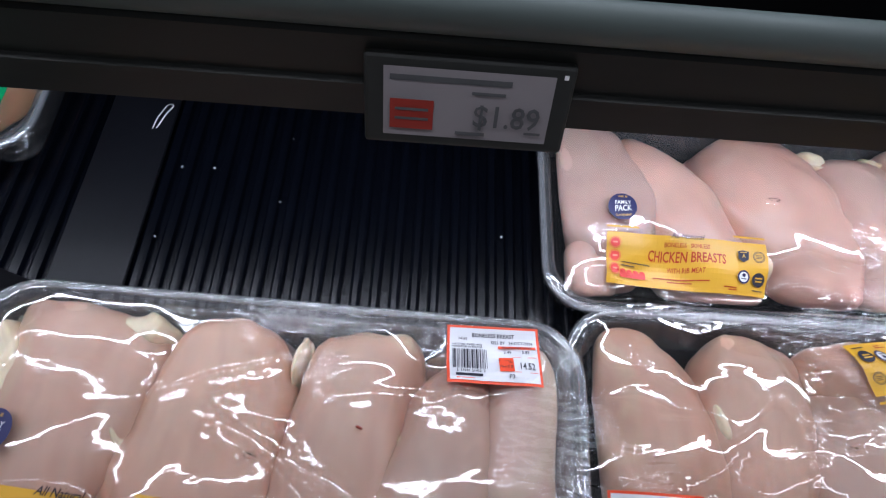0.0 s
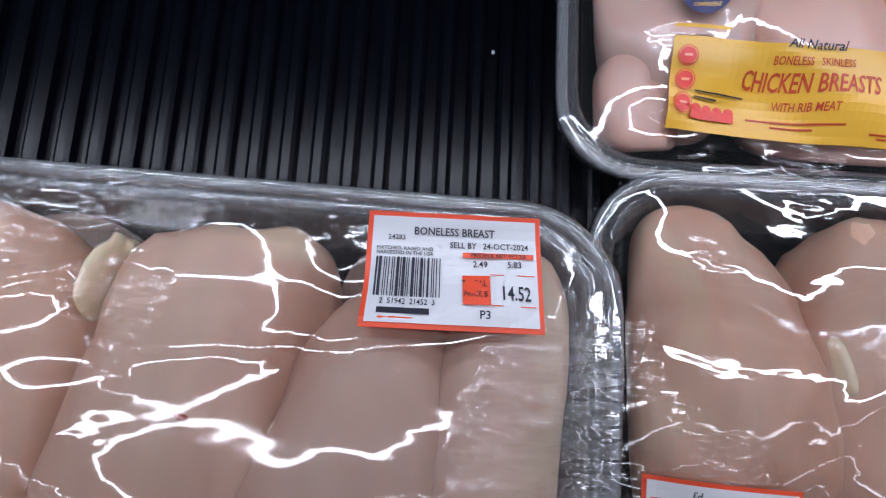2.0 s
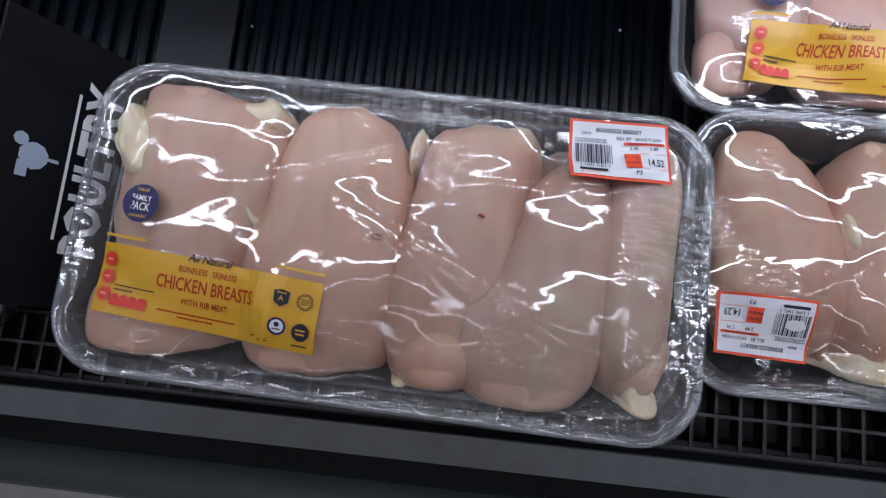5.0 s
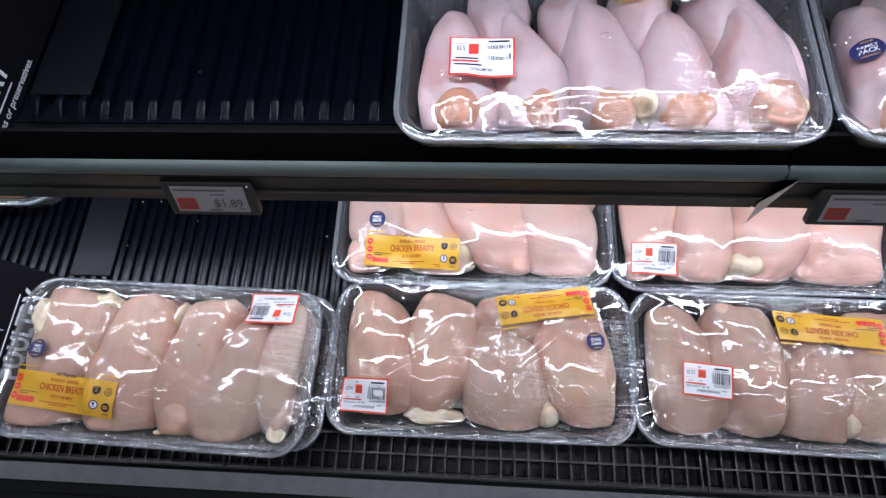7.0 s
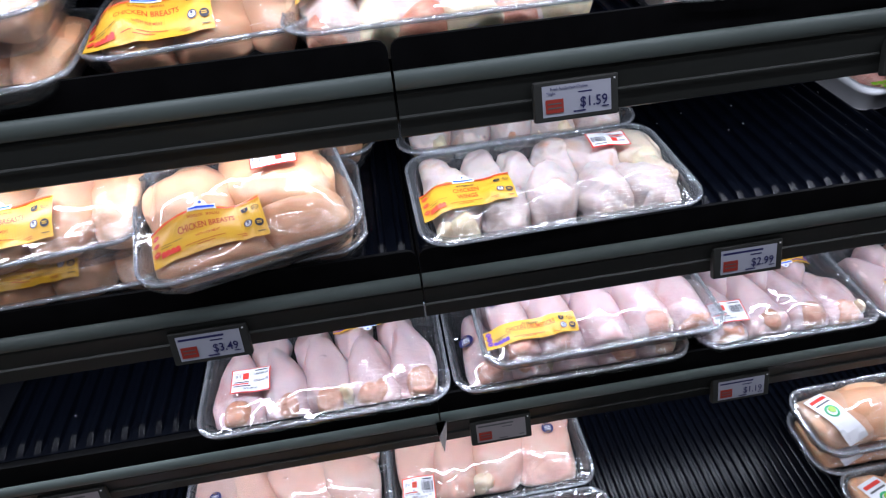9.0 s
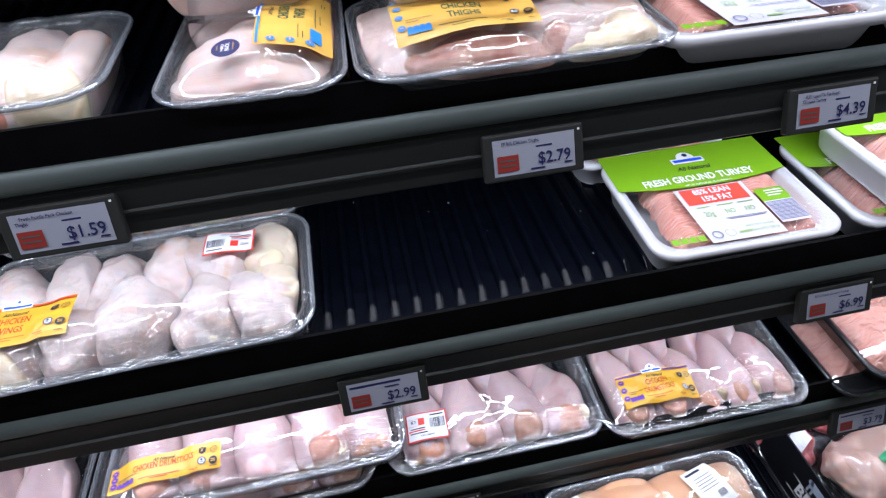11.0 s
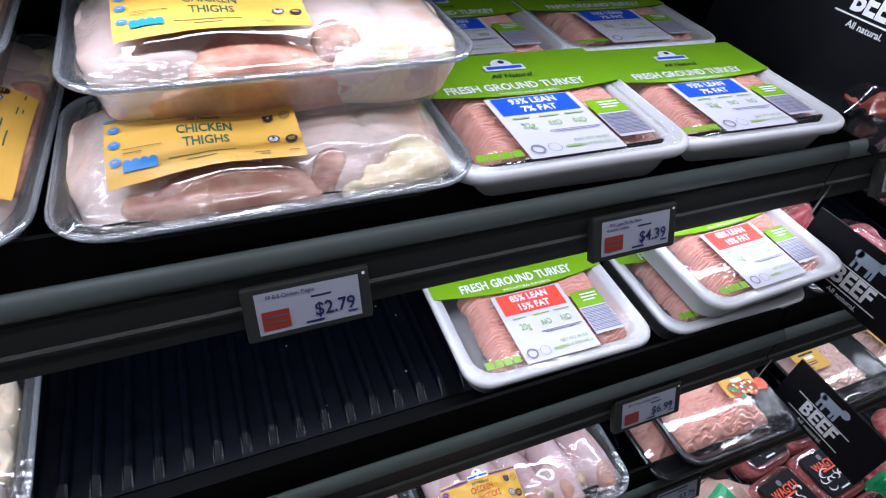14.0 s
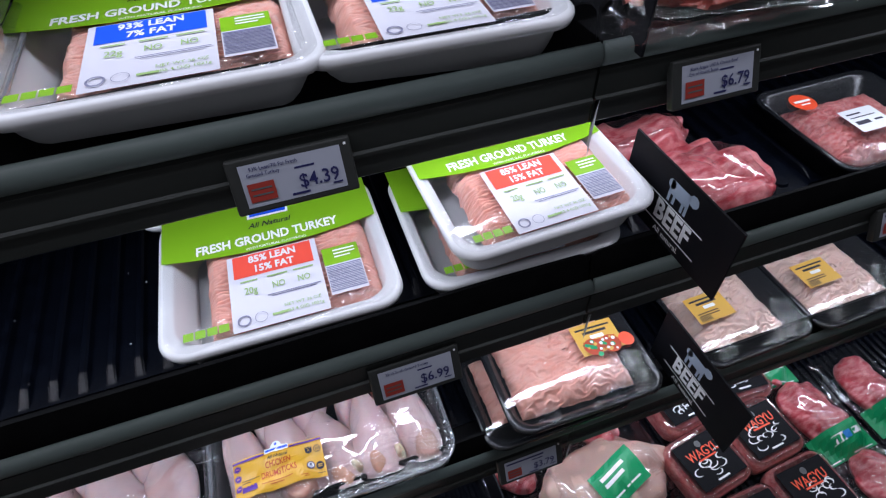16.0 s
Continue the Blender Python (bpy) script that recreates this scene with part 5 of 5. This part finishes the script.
def black_tray(name, m, label, w, d, seed, meat=GROUNDCHK, h=0.040, tacos=False, group="black trays of ground meat", sticker=True):
    ob = thing(name, m, label, "packaged meat", group)
    base = lambda dw, rad, z: [(x, y, z) for x, y in rr(w + dw, d + dw, rad)]
    rings = [base(-0.055, 0.016, 0.005), base(-0.045, 0.018, 0.008), base(-0.020, 0.024, h - 0.003), base(-0.006, 0.026, h), base(0, 0.026, h), base(0.001, 0.026, h - 0.005), base(-0.006, 0.026, h - 0.006), base(-0.034, 0.02, 0.002), base(-0.042, 0.02, 0.0)]
    part("tray", loft(rings, close_start=True, close_end=True), BLACKTRAY, ob, "glossy black tray")
    sm = part("ground_meat", strands(w * 0.76, d * 0.66, 0.012, h + 0.001, seed, 100, 130, 800.0, 0.030, 2.6, 0.0042), meat, ob)
    sm.location = (-w * 0.01, 0, 0)
    F0 = lambda x, y: h + 0.006 * max(0.0, 1 - (2 * x / w) ** 4) * max(0.0, 1 - (2 * y / d) ** 4) + 0.002
    outline = dense(rr(w - 0.006, d - 0.006, 0.024), 0.012)
    part("film", loft([[(x * s, y * s, F0(x * s, y * s)) for x, y in outline] for s in [0.02 + 0.98 * k / 14 for k in range(15)]], close_start=True), LID, ob, "domed clear film")
    if sticker:
        pl = spot(F0, 0.052 if tacos else -0.036, 0.004 if tacos else -0.002, 0)
        L = [("brand_label", LEMON, patch(-0.032, 0.032, -0.022, 0.026, 0.01)), ("lettering", INK, join2(bars(-0.026, 0.026, 0.018, 0.003), bars(-0.018, 0.018, 0.011, 0.004), bars(-0.026, 0.010, -0.006, 0.0018), bars(-0.026, 0.010, -0.010, 0.0018))), ("logo_shape", WHITEINK, patch(-0.010, 0.010, 0.000, 0.006, 0.02))]
        if tacos:
            rt = random.Random(3)
            spots = lambda n, r0: join2(*[disc(rt.uniform(-0.022, 0.022), rt.uniform(-0.026, -0.004), rt.uniform(0.6, 1.0) * r0, 7) for _ in range(n)])
            L += [("food_picture", BROWNTXT, join2(disc(-0.013, -0.012, 0.013), disc(0.013, -0.014, 0.014), patch(-0.024, 0.024, -0.014, -0.002, 0.01))), ("green_topping", DEEPGREEN, spots(9, 0.0042)), ("pale_topping", WHITEINK, spots(9, 0.0028)), ("yellow_topping", LEMON, spots(8, 0.0030)), ("round_sticker", ORANGE, disc(0.036, -0.014, 0.011))]
        else:
            L += [("barcode", INK, join2(*[patch(-0.028 + 0.0022 * k, -0.0268 + 0.0022 * k, -0.020, -0.012, 0.02) for k in range(9)]))]
        artwork(ob, pl, L)
    return ob


black_tray("ground_turkey_tray", sized(1.202, 0.268, S1, 0, 0, 0, s=1.02), "black tray of ground turkey under another tray", 0.218, 0.178, 2.0, TURKEY, sticker=False)
black_tray("ground_turkey_tray", sized(1.232, 0.258, S1 + 0.045, 0, 0, -1, s=1.02), "glossy black tray of ground turkey with a taco picture label", 0.218, 0.178, 4.0, TURKEY, tacos=True)
black_tray("ground_chicken_tray", sized(1.536, 0.276, S1, 0, 0, 1, s=1.01), "black tray of ground chicken with a yellow label", 0.195, 0.185, 6.0)
black_tray("ground_chicken_tray", sized(1.741, 0.274, S1, 0, 0, 1, s=1), "black tray of ground chicken with a yellow label", 0.205, 0.185, 8.0)
o = black_tray("ground_beef_tray", sized(1.686, 0.339, S2, 0, 0, 0, s=0.919), "black tray of red ground beef with an orange round sticker", 0.225, 0.200, 9.0, GRINDBEEF, h=0.045, sticker=False)
flat45 = spot(lambda x, y: 0.0540, 0, 0)
artwork(o, flat45, [("round_sticker", ORANGE, disc(-0.066, 0.045, 0.020)), ("sticker_print", WHITEINK, join2(bars(-0.080, -0.052, 0.047, 0.005), bars(-0.074, -0.058, 0.039, 0.003)))])
artwork(o, flat45, [("paper_label", PAPER, patch(-0.042, 0.018, -0.045, 0.005, 0.02)), ("label_print", INK, join2(bars(-0.036, -0.010, -0.006, 0.003), bars(-0.036, 0.008, -0.014, 0.002), bars(-0.036, -0.012, -0.026, 0.008), bars(-0.004, 0.010, -0.026, 0.004)))])

# beef: vacuum packs ------------------------------------------------------------


def vac_pack(name, m, label, pieces, w, d, seed, meat=BEEFMEAT, sleeve=None, group="vacuum packs of beef", crinkle=0.003):
    """Meat in tight clear film with a flat welded edge."""
    ob = thing(name, m, label, "packaged meat", group)
    shapes = []
    for k, p in enumerate(pieces):
        shape = meat_piece(p, seed + k, 0.018)
        shapes.append(shape[0])
        part("meat", shape, meat, ob)
    G = film_height(w, d, 0.004, pieces, 0.001, seed, crinkle, None, shapes)
    outline = dense(rr(w, d, 0.010, 4), 0.010)
    rng = random.Random(seed)
    jit = [rng.uniform(-1, 1) for _ in outline]
    rings = [[(x * s, y * s, G(x * s, y * s) + 0.0035 * jit[i] * max(0, s - 0.75) * 2) for i, (x, y) in enumerate(outline)] for s in [0.02 + 0.98 * k / 22 for k in range(23)]]
    part("film", loft(rings, close_start=True), FILM, ob, "crinkled clear vacuum film")
    if sleeve:
        artwork(ob, spot(G, *sleeve[0]), sleeve[1])
    return ob


vac_pack("beef_slab", sized(1.352, 0.318, S3 + 0.030, 0, 0, 0, s=0.92), "dark red beef slab in clear vacuum film over the shelf front", [(0, 0, 0.26, 0.105, 0.052, 90, 0)], 0.33, 0.150, 81, BEEFDARK, ((-0.07, 0.02, 3), [("paper_label", PAPER, patch(-0.03, 0.03, -0.02, 0.02, 0.008)), ("label_print", INK, join2(bars(-0.02, 0.02, 0.008, 0.003), bars(-0.02, 0.012, -0.002, 0.002)))]))
vac_pack("beef_cut", sized(1.430, 0.312, S2, 0, 0, 6, s=0.941), "marbled beef cut in clear vacuum film", [(0, 0, 0.175, 0.130, 0.048, 70, 0.1), (0.03, 0.02, 0.10, 0.08, 0.050, 20, 0)], 0.200, 0.150, 82)
vac_pack("beef_cut", sized(1.388, 0.422, S2, 0, 0, 3, s=0.925), "marbled beef cut in clear vacuum film with a white label", [(0, 0, 0.19, 0.075, 0.050, 92, 0), (0.0, -0.03, 0.17, 0.05, 0.040, 88, 0)], 0.225, 0.125, 83)


def dimple_pad(x, y):
    ob = thing("dimpled_pad", pose(x, y, S2 + 0.003), "black shelf liner with round dimples beside beef cuts", "shelf liner", "", "")
    bm = box(bmesh.new(), -0.03, 0.03, -0.075, 0.075, 0.0, 0.003)
    for j in range(5):
        bmesh.ops.create_cone(bm, cap_ends=True, segments=14, radius1=0.011, radius2=0.009, depth=0.003, matrix=Matrix.Translation((0.0, -0.058 + 0.029 * j, 0.0045)))
    part("liner", bm, MATBLACK, ob, smooth=False)


dimple_pad(1.533, 0.322)


def burger_pack(m, seed, words=True):
    ob = thing("burger_pack", m, "red burger patties in tight film with a black printed sleeve", "packaged meat", "burger packs")
    base = lambda w, d, rad, z: [(x, y, z) for x, y in rr(w, d, rad, 5)]
    rings = [base(0.108, 0.098, 0.02, 0.002), base(0.114, 0.104, 0.02, 0.010), base(0.116, 0.106, 0.02, 0.030), base(0.114, 0.104, 0.02, 0.044), base(0.104, 0.094, 0.02, 0.050)]
    part("patties", loft(rings, True, True), GRINDBEEF, ob)
    outline = dense(rr(0.118, 0.108, 0.02, 5), 0.012)
    part("film", loft([[(x * s, y * s, 0.053) for x, y in outline] for s in (0.02, 0.5, 0.85, 0.93)] + [[(x, y, z) for x, y in outline] for z in (0.045, 0.02, 0.004)], close_start=True), FILM, ob, "tight clear film")
    pl = spot(lambda x, y: 0.0535, 0, 0, 0)
    L = [("sleeve", SIGN, patch(-0.046, 0.046, -0.040, 0.040, 0.03))]
    swirl = []
    rng = random.Random(seed)
    for k in range(12):
        cx, cy, rad, a0 = rng.uniform(-0.030, 0.030), rng.uniform(-0.026, 0.004), rng.uniform(0.005, 0.011), rng.uniform(0, 6)
        v, f = [], []
        for i in range(9):
            a = a0 + i * 0.42
            wd = 0.0016 * math.sin(math.pi * (i + 0.5) / 9)
            v += [(cx + (rad - wd) * math.cos(a), cy + (rad - wd) * math.sin(a) * 0.6), (cx + (rad + wd) * math.cos(a), cy + (rad + wd) * math.sin(a) * 0.6)]
        f = [(2 * i, 2 * i + 1, 2 * i + 3, 2 * i + 2) for i in range(8)]
        swirl.append((v, f))
    L.append(("pale_print", WHITEINK, join2(*swirl, bars(-0.012, 0.012, -0.034, 0.003))))
    if words:
        L.append(("orange_lettering", ORANGE, join2(T("WAGYU", 0, 0.013, 0.022, 0.8), bars(-0.018, 0.018, 0.003, 0.003))))
    L.append(("emblem", EDGEGREY, disc(0, 0.028, 0.006, 8)))
    artwork(ob, pl, L)
    return ob


for k, (x, y, z, a) in enumerate(((1.465, 0.175, DECK, 8), (1.592, 0.188, DECK, 4), (1.604, 0.072, DECK, 3), (1.480, 0.055, DECK, 2), (1.490, 0.292, DECK, 5), (1.620, 0.303, DECK, -4))):
    burger_pack(sized(x + 0.037, y - 0.037, z, 0, 0, a, 1.05), k)
GS = [("green_sleeve", DEEPGREEN, patch(-0.045, 0.045, -0.030, 0.030, 0.008)), ("sleeve_print", WHITEINK, join2(bars(-0.030, 0.020, 0.014, 0.006), bars(-0.030, 0.010, 0.003, 0.006), bars(-0.034, 0.030, -0.018, 0.003)))]
vac_pack("pork_pack", sized(1.330, 0.170, DECK, 0, 0, 8, s=1.06), "pale meat in crinkled clear film with a green label", [(0, 0, 0.22, 0.15, 0.058, 80, 0.1)], 0.245, 0.185, 84, BREASTPINK, ((0.0, -0.010, 12), GS), "packs with green labels", 0.005)
for k, (x, y, a) in enumerate(((1.735, 0.180, 4), (1.880, 0.190, 2), (1.760, 0.030, 3), (1.700, 0.340, 0))):
    vac_pack("steak_pack", sized(x + 0.040, y - 0.036, DECK, 0, 0, a, 1.04), "marbled steak in clear film with a green paper band", [(0, 0.0, 0.150, 0.095, 0.034, 10, 0.1)], 0.130, 0.190, 85 + k, BEEFMEAT, ((0.0, -0.052, 0), [("green_band", DEEPGREEN, patch(-0.060, 0.060, -0.028, 0.024, 0.008)), ("band_print", WHITEINK, join2(bars(-0.03, -0.006, 0.004, 0.014), bars(0.010, 0.04, 0.004, 0.010), bars(-0.05, 0.05, -0.024, 0.002))), ("band_bar", SKYBLUE, bars(-0.008, 0.006, 0.004, 0.012))]), "steak packs")
for k, (x, y, a) in enumerate(((1.13, 0.30, 10), (1.22, 0.36, -5), (1.31, 0.33, 8), (1.40, 0.40, -8))):
    vac_pack("beef_cut", sized(x + 0.040, y - 0.036, DECK, 0, 0, a, 1.04), "small red beef cut in clear film with a white label", [(0, 0, 0.13, 0.075, 0.045, 20, 0)], 0.115, 0.165, 95 + k, BEEFMEAT, ((0.0, -0.01, 20), [("paper_label", PAPER, patch(-0.018, 0.018, -0.028, 0.028, 0.008)), ("label_print", INK, join2(bars(-0.012, 0.012, 0.012, 0.003), bars(-0.012, 0.010, 0.002, 0.002)))]))

# divider signs -----------------------------------------------------------------


def divider(m, word, sub, label, ln=0.30, h=0.098, animal="cow", at=0.085, low=0.0):
    """A black card that stands on edge across the shelf; local x runs along the card, y up."""
    ob = thing("divider_sign", m, label, "sign", "section divider signs")
    part("card", box(bmesh.new(), 0, ln, -low, h, -0.0015, 0.0015, 0.0006), SIGN, ob, smooth=False)
    for side, nm in ((1, "print"), (-1, "print")):
        pl = (lambda x, y, lift: (x, y, 0.0016 + lift)) if side == 1 else (lambda x, y, lift: (ln - x, y, -0.0016 - lift))
        cx = at if side == 1 else ln - at
        cow = [patch(cx - 0.018, cx + 0.014, h * 0.68, h * 0.86, 0.03), disc(cx + 0.019, h * 0.83, 0.0075, 9), disc(cx - 0.016, h * 0.80, 0.006, 9)] + [patch(cx + q, cx + q + 0.004, h * 0.57, h * 0.70, 0.03) for q in (-0.018, -0.010, 0.004, 0.010)]
        if animal == "hen":
            cow = [disc(cx, h * 0.72, 0.008, 10), disc(cx + 0.008, h * 0.80, 0.004, 8), patch(cx - 0.013, cx - 0.004, h * 0.74, h * 0.80, 0.02), patch(cx - 0.001, cx + 0.001, h * 0.58, h * 0.70, 0.02)]
        artwork(ob, pl, [("emblem", SIGNGREY, join2(*cow))])
        artwork(ob, pl, [("lettering", WHITEINK, join2(T(word, cx, h * 0.36, 0.036 if len(word) < 6 else 0.030, 0.82, 0, 0.035), bars(cx - 0.045, cx + 0.045, h * 0.53, 0.0018), bars(cx - 0.045, cx + 0.045, h * 0.19, 0.0018), T(sub, cx, h * 0.10, 0.0105)))])
    return ob


# the card's local x runs towards the back, its face looks to -x
FACE_L = Matrix(((0, 0, -1, 0), (-1, 0, 0, 0), (0, 1, 0, 0), (0, 0, 0, 1)))
FACE_R = Matrix(((0, 0, 1, 0), (1, 0, 0, 0), (0, 1, 0, 0), (0, 0, 0, 1)))


def stand(x, y, z, face, s=1.0):
    return Matrix.Translation((x, y, z)) @ face @ Matrix.Scale(s, 4)


divider(stand(1.305, 0.318, S2 + 0.038, FACE_L, 0.96), "BEEF", "All natural.", "black BEEF divider sign standing across the shelf", ln=0.178, at=0.092)
divider(stand(1.372, 0.240, S1 + 0.046, FACE_L, 1.03), "BEEF", "All natural.", "black BEEF divider sign standing across the shelf", ln=0.160, at=0.072)
divider(stand(1.250, 0.570, S3 + 0.100, FACE_L, 0.95), "BEEF", "All natural.", "tall black BEEF divider sign standing across the shelf", ln=0.31, at=0.22, low=0.100)
divider(stand(1.124, 0.305, DECK + 0.006, FACE_L, 1.07), "BEEF", "All natural.", "black BEEF divider sign standing on the deck", ln=0.30, at=0.16)
divider(stand(-0.874, -0.036, DECK + 0.032, Matrix.Rotation(radians(-24), 4, "Y") @ FACE_R, 1.115), "POULTRY", "Good source of protein.", "black POULTRY divider sign standing on the deck", ln=0.165, animal="hen")
divider(stand(-0.784, 0.135, S1 + 0.006, FACE_R, 1.1), "POULTRY", "No added hormones or preservatives.", "black POULTRY divider sign standing on a shelf", ln=0.30, animal="hen")

# packs past the poultry sign ---------------------------------------------------
for k, (z, a) in enumerate(((0, 12), (0.056, 10))):
    o, F = pack("marinated_chicken_pack", sized(-0.732 - 0.010 * k, 0.322 + 0.084 * k, S2 + z * 1.08, 0, 0, a + 8, 1.08), "clear pack of orange marinated chicken", "marinated packs", w=0.27, d=0.22, h=0.046, pieces=[(-0.05, 0, 0.17, 0.12, 0.056, 8, 0), (0.06, 0.0, 0.17, 0.12, 0.058, -8, 0)], meat=MARINADE if k else HERBMEAT, seed=101 + k)
    artwork(o, spot(F, 0.050, 0.0 if k else 0.03, 0), [("brand_label", ORANGE if k else SIGN, patch(-0.09, 0.06, -0.05, 0.06, 0.008)), ("label_band", LEMON if k else DEEPGREEN, patch(-0.09, 0.06, -0.048, -0.012, 0.008)), ("label_print", WHITEINK if k == 0 else LEMON, join2(bars(-0.06, 0.03, 0.006, 0.006), bars(-0.05, 0.02, -0.008, 0.003)))])
for x, y, z in ((-1.110, 0.040, DECK), (-1.090, 0.365, DECK)):
    o, F = pack("green_labelled_chicken_pack", sized(x, y, z, 0, 0, 2, 1.11), "wrapped chicken pack under a green and white label", "green-labelled packs", w=0.29, d=0.20, h=0.05, pieces=[(-0.07, 0, 0.17, 0.12, 0.07, 5, 0), (0.06, 0.0, 0.17, 0.13, 0.072, -5, 0)], meat=BREASTTAN, seed=111)
    artwork(o, spot(F, 0.03, 0.0, 0), [("green_label", DEEPGREEN, patch(-0.09, 0.09, -0.075, 0.075, 0.008)), ("white_field", WHITEINK, patch(-0.05, 0.085, 0.0, 0.06, 0.008)), ("label_print", RED, join2(bars(0.0, 0.07, 0.045, 0.010))), ("label_print", DEEPGREEN, join2(bars(0.0, 0.06, 0.025, 0.007)))])

# crumbs and small dirt ----------------------------------------------------------


def crumbs(name, x0, x1, y0, y1, z, n, seed, label):
    rng = random.Random(seed)
    bm = bmesh.new()
    for _ in range(n):
        s = rng.uniform(0.0004, 0.0011)
        bmesh.ops.create_icosphere(bm, subdivisions=1, radius=s, matrix=Matrix.Translation((rng.uniform(x0, x1), rng.uniform(y0, y1), z + s * 0.4)) @ Matrix.Rotation(rng.uniform(0, 3), 4, "Z") @ Matrix.Diagonal((1, rng.uniform(0.6, 2.2), 0.5, 1)))
    tagged(part(name, bm, PAPER), label, "crumbs", kind="stuff")


crumbs("crumbs", 0.42, 0.78, 0.30, 0.58, S2 + 0.003, 16, 3, "small pale crumbs on the bare shelf mat")
crumbs("crumbs", -0.67, -0.39, 0.27, 0.50, S1 + 0.003, 6, 4, "small pale crumbs on the bare shelf mat")
crumbs("crumbs", -0.83, -0.47, 0.15, 0.45, DECK, 10, 5, "small pale crumbs on the bare deck mat")
crumbs("crumbs", 0.28, 0.64, 0.05, 0.50, DECK, 8, 6, "small pale crumbs on the bare deck mat")


def tie(x, y, z):
    """A looped strip of white plastic."""
    cu = bpy.data.curves.new("plastic_tie", "CURVE")
    cu.dimensions, cu.bevel_depth, cu.bevel_resolution = "3D", 0.0007, 1
    sp = cu.splines.new("BEZIER")
    pts = ((0.0, 0.0, 0.001), (0.004, 0.020, 0.003), (0.012, 0.034, 0.002), (0.010, 0.020, 0.004), (0.003, 0.002, 0.001))
    sp.bezier_points.add(len(pts) - 1)
    for p, q in zip(sp.bezier_points, pts):
        p.co, p.handle_left_type, p.handle_right_type = q, "AUTO", "AUTO"
    ob = new("plastic_tie", cu)
    me = bpy.data.meshes.new_from_object(ob.evaluated_get(bpy.context.evaluated_depsgraph_get()))
    bpy.data.objects.remove(ob)
    me.materials.append(PAPER)
    ob = new("plastic_tie", me)
    ob.matrix_world = pose(x, y, z)
    tagged(ob, "looped white plastic tie on the deck mat", "plastic tie")


tie(TIE_X, TIE_Y, DECK + 0.002)
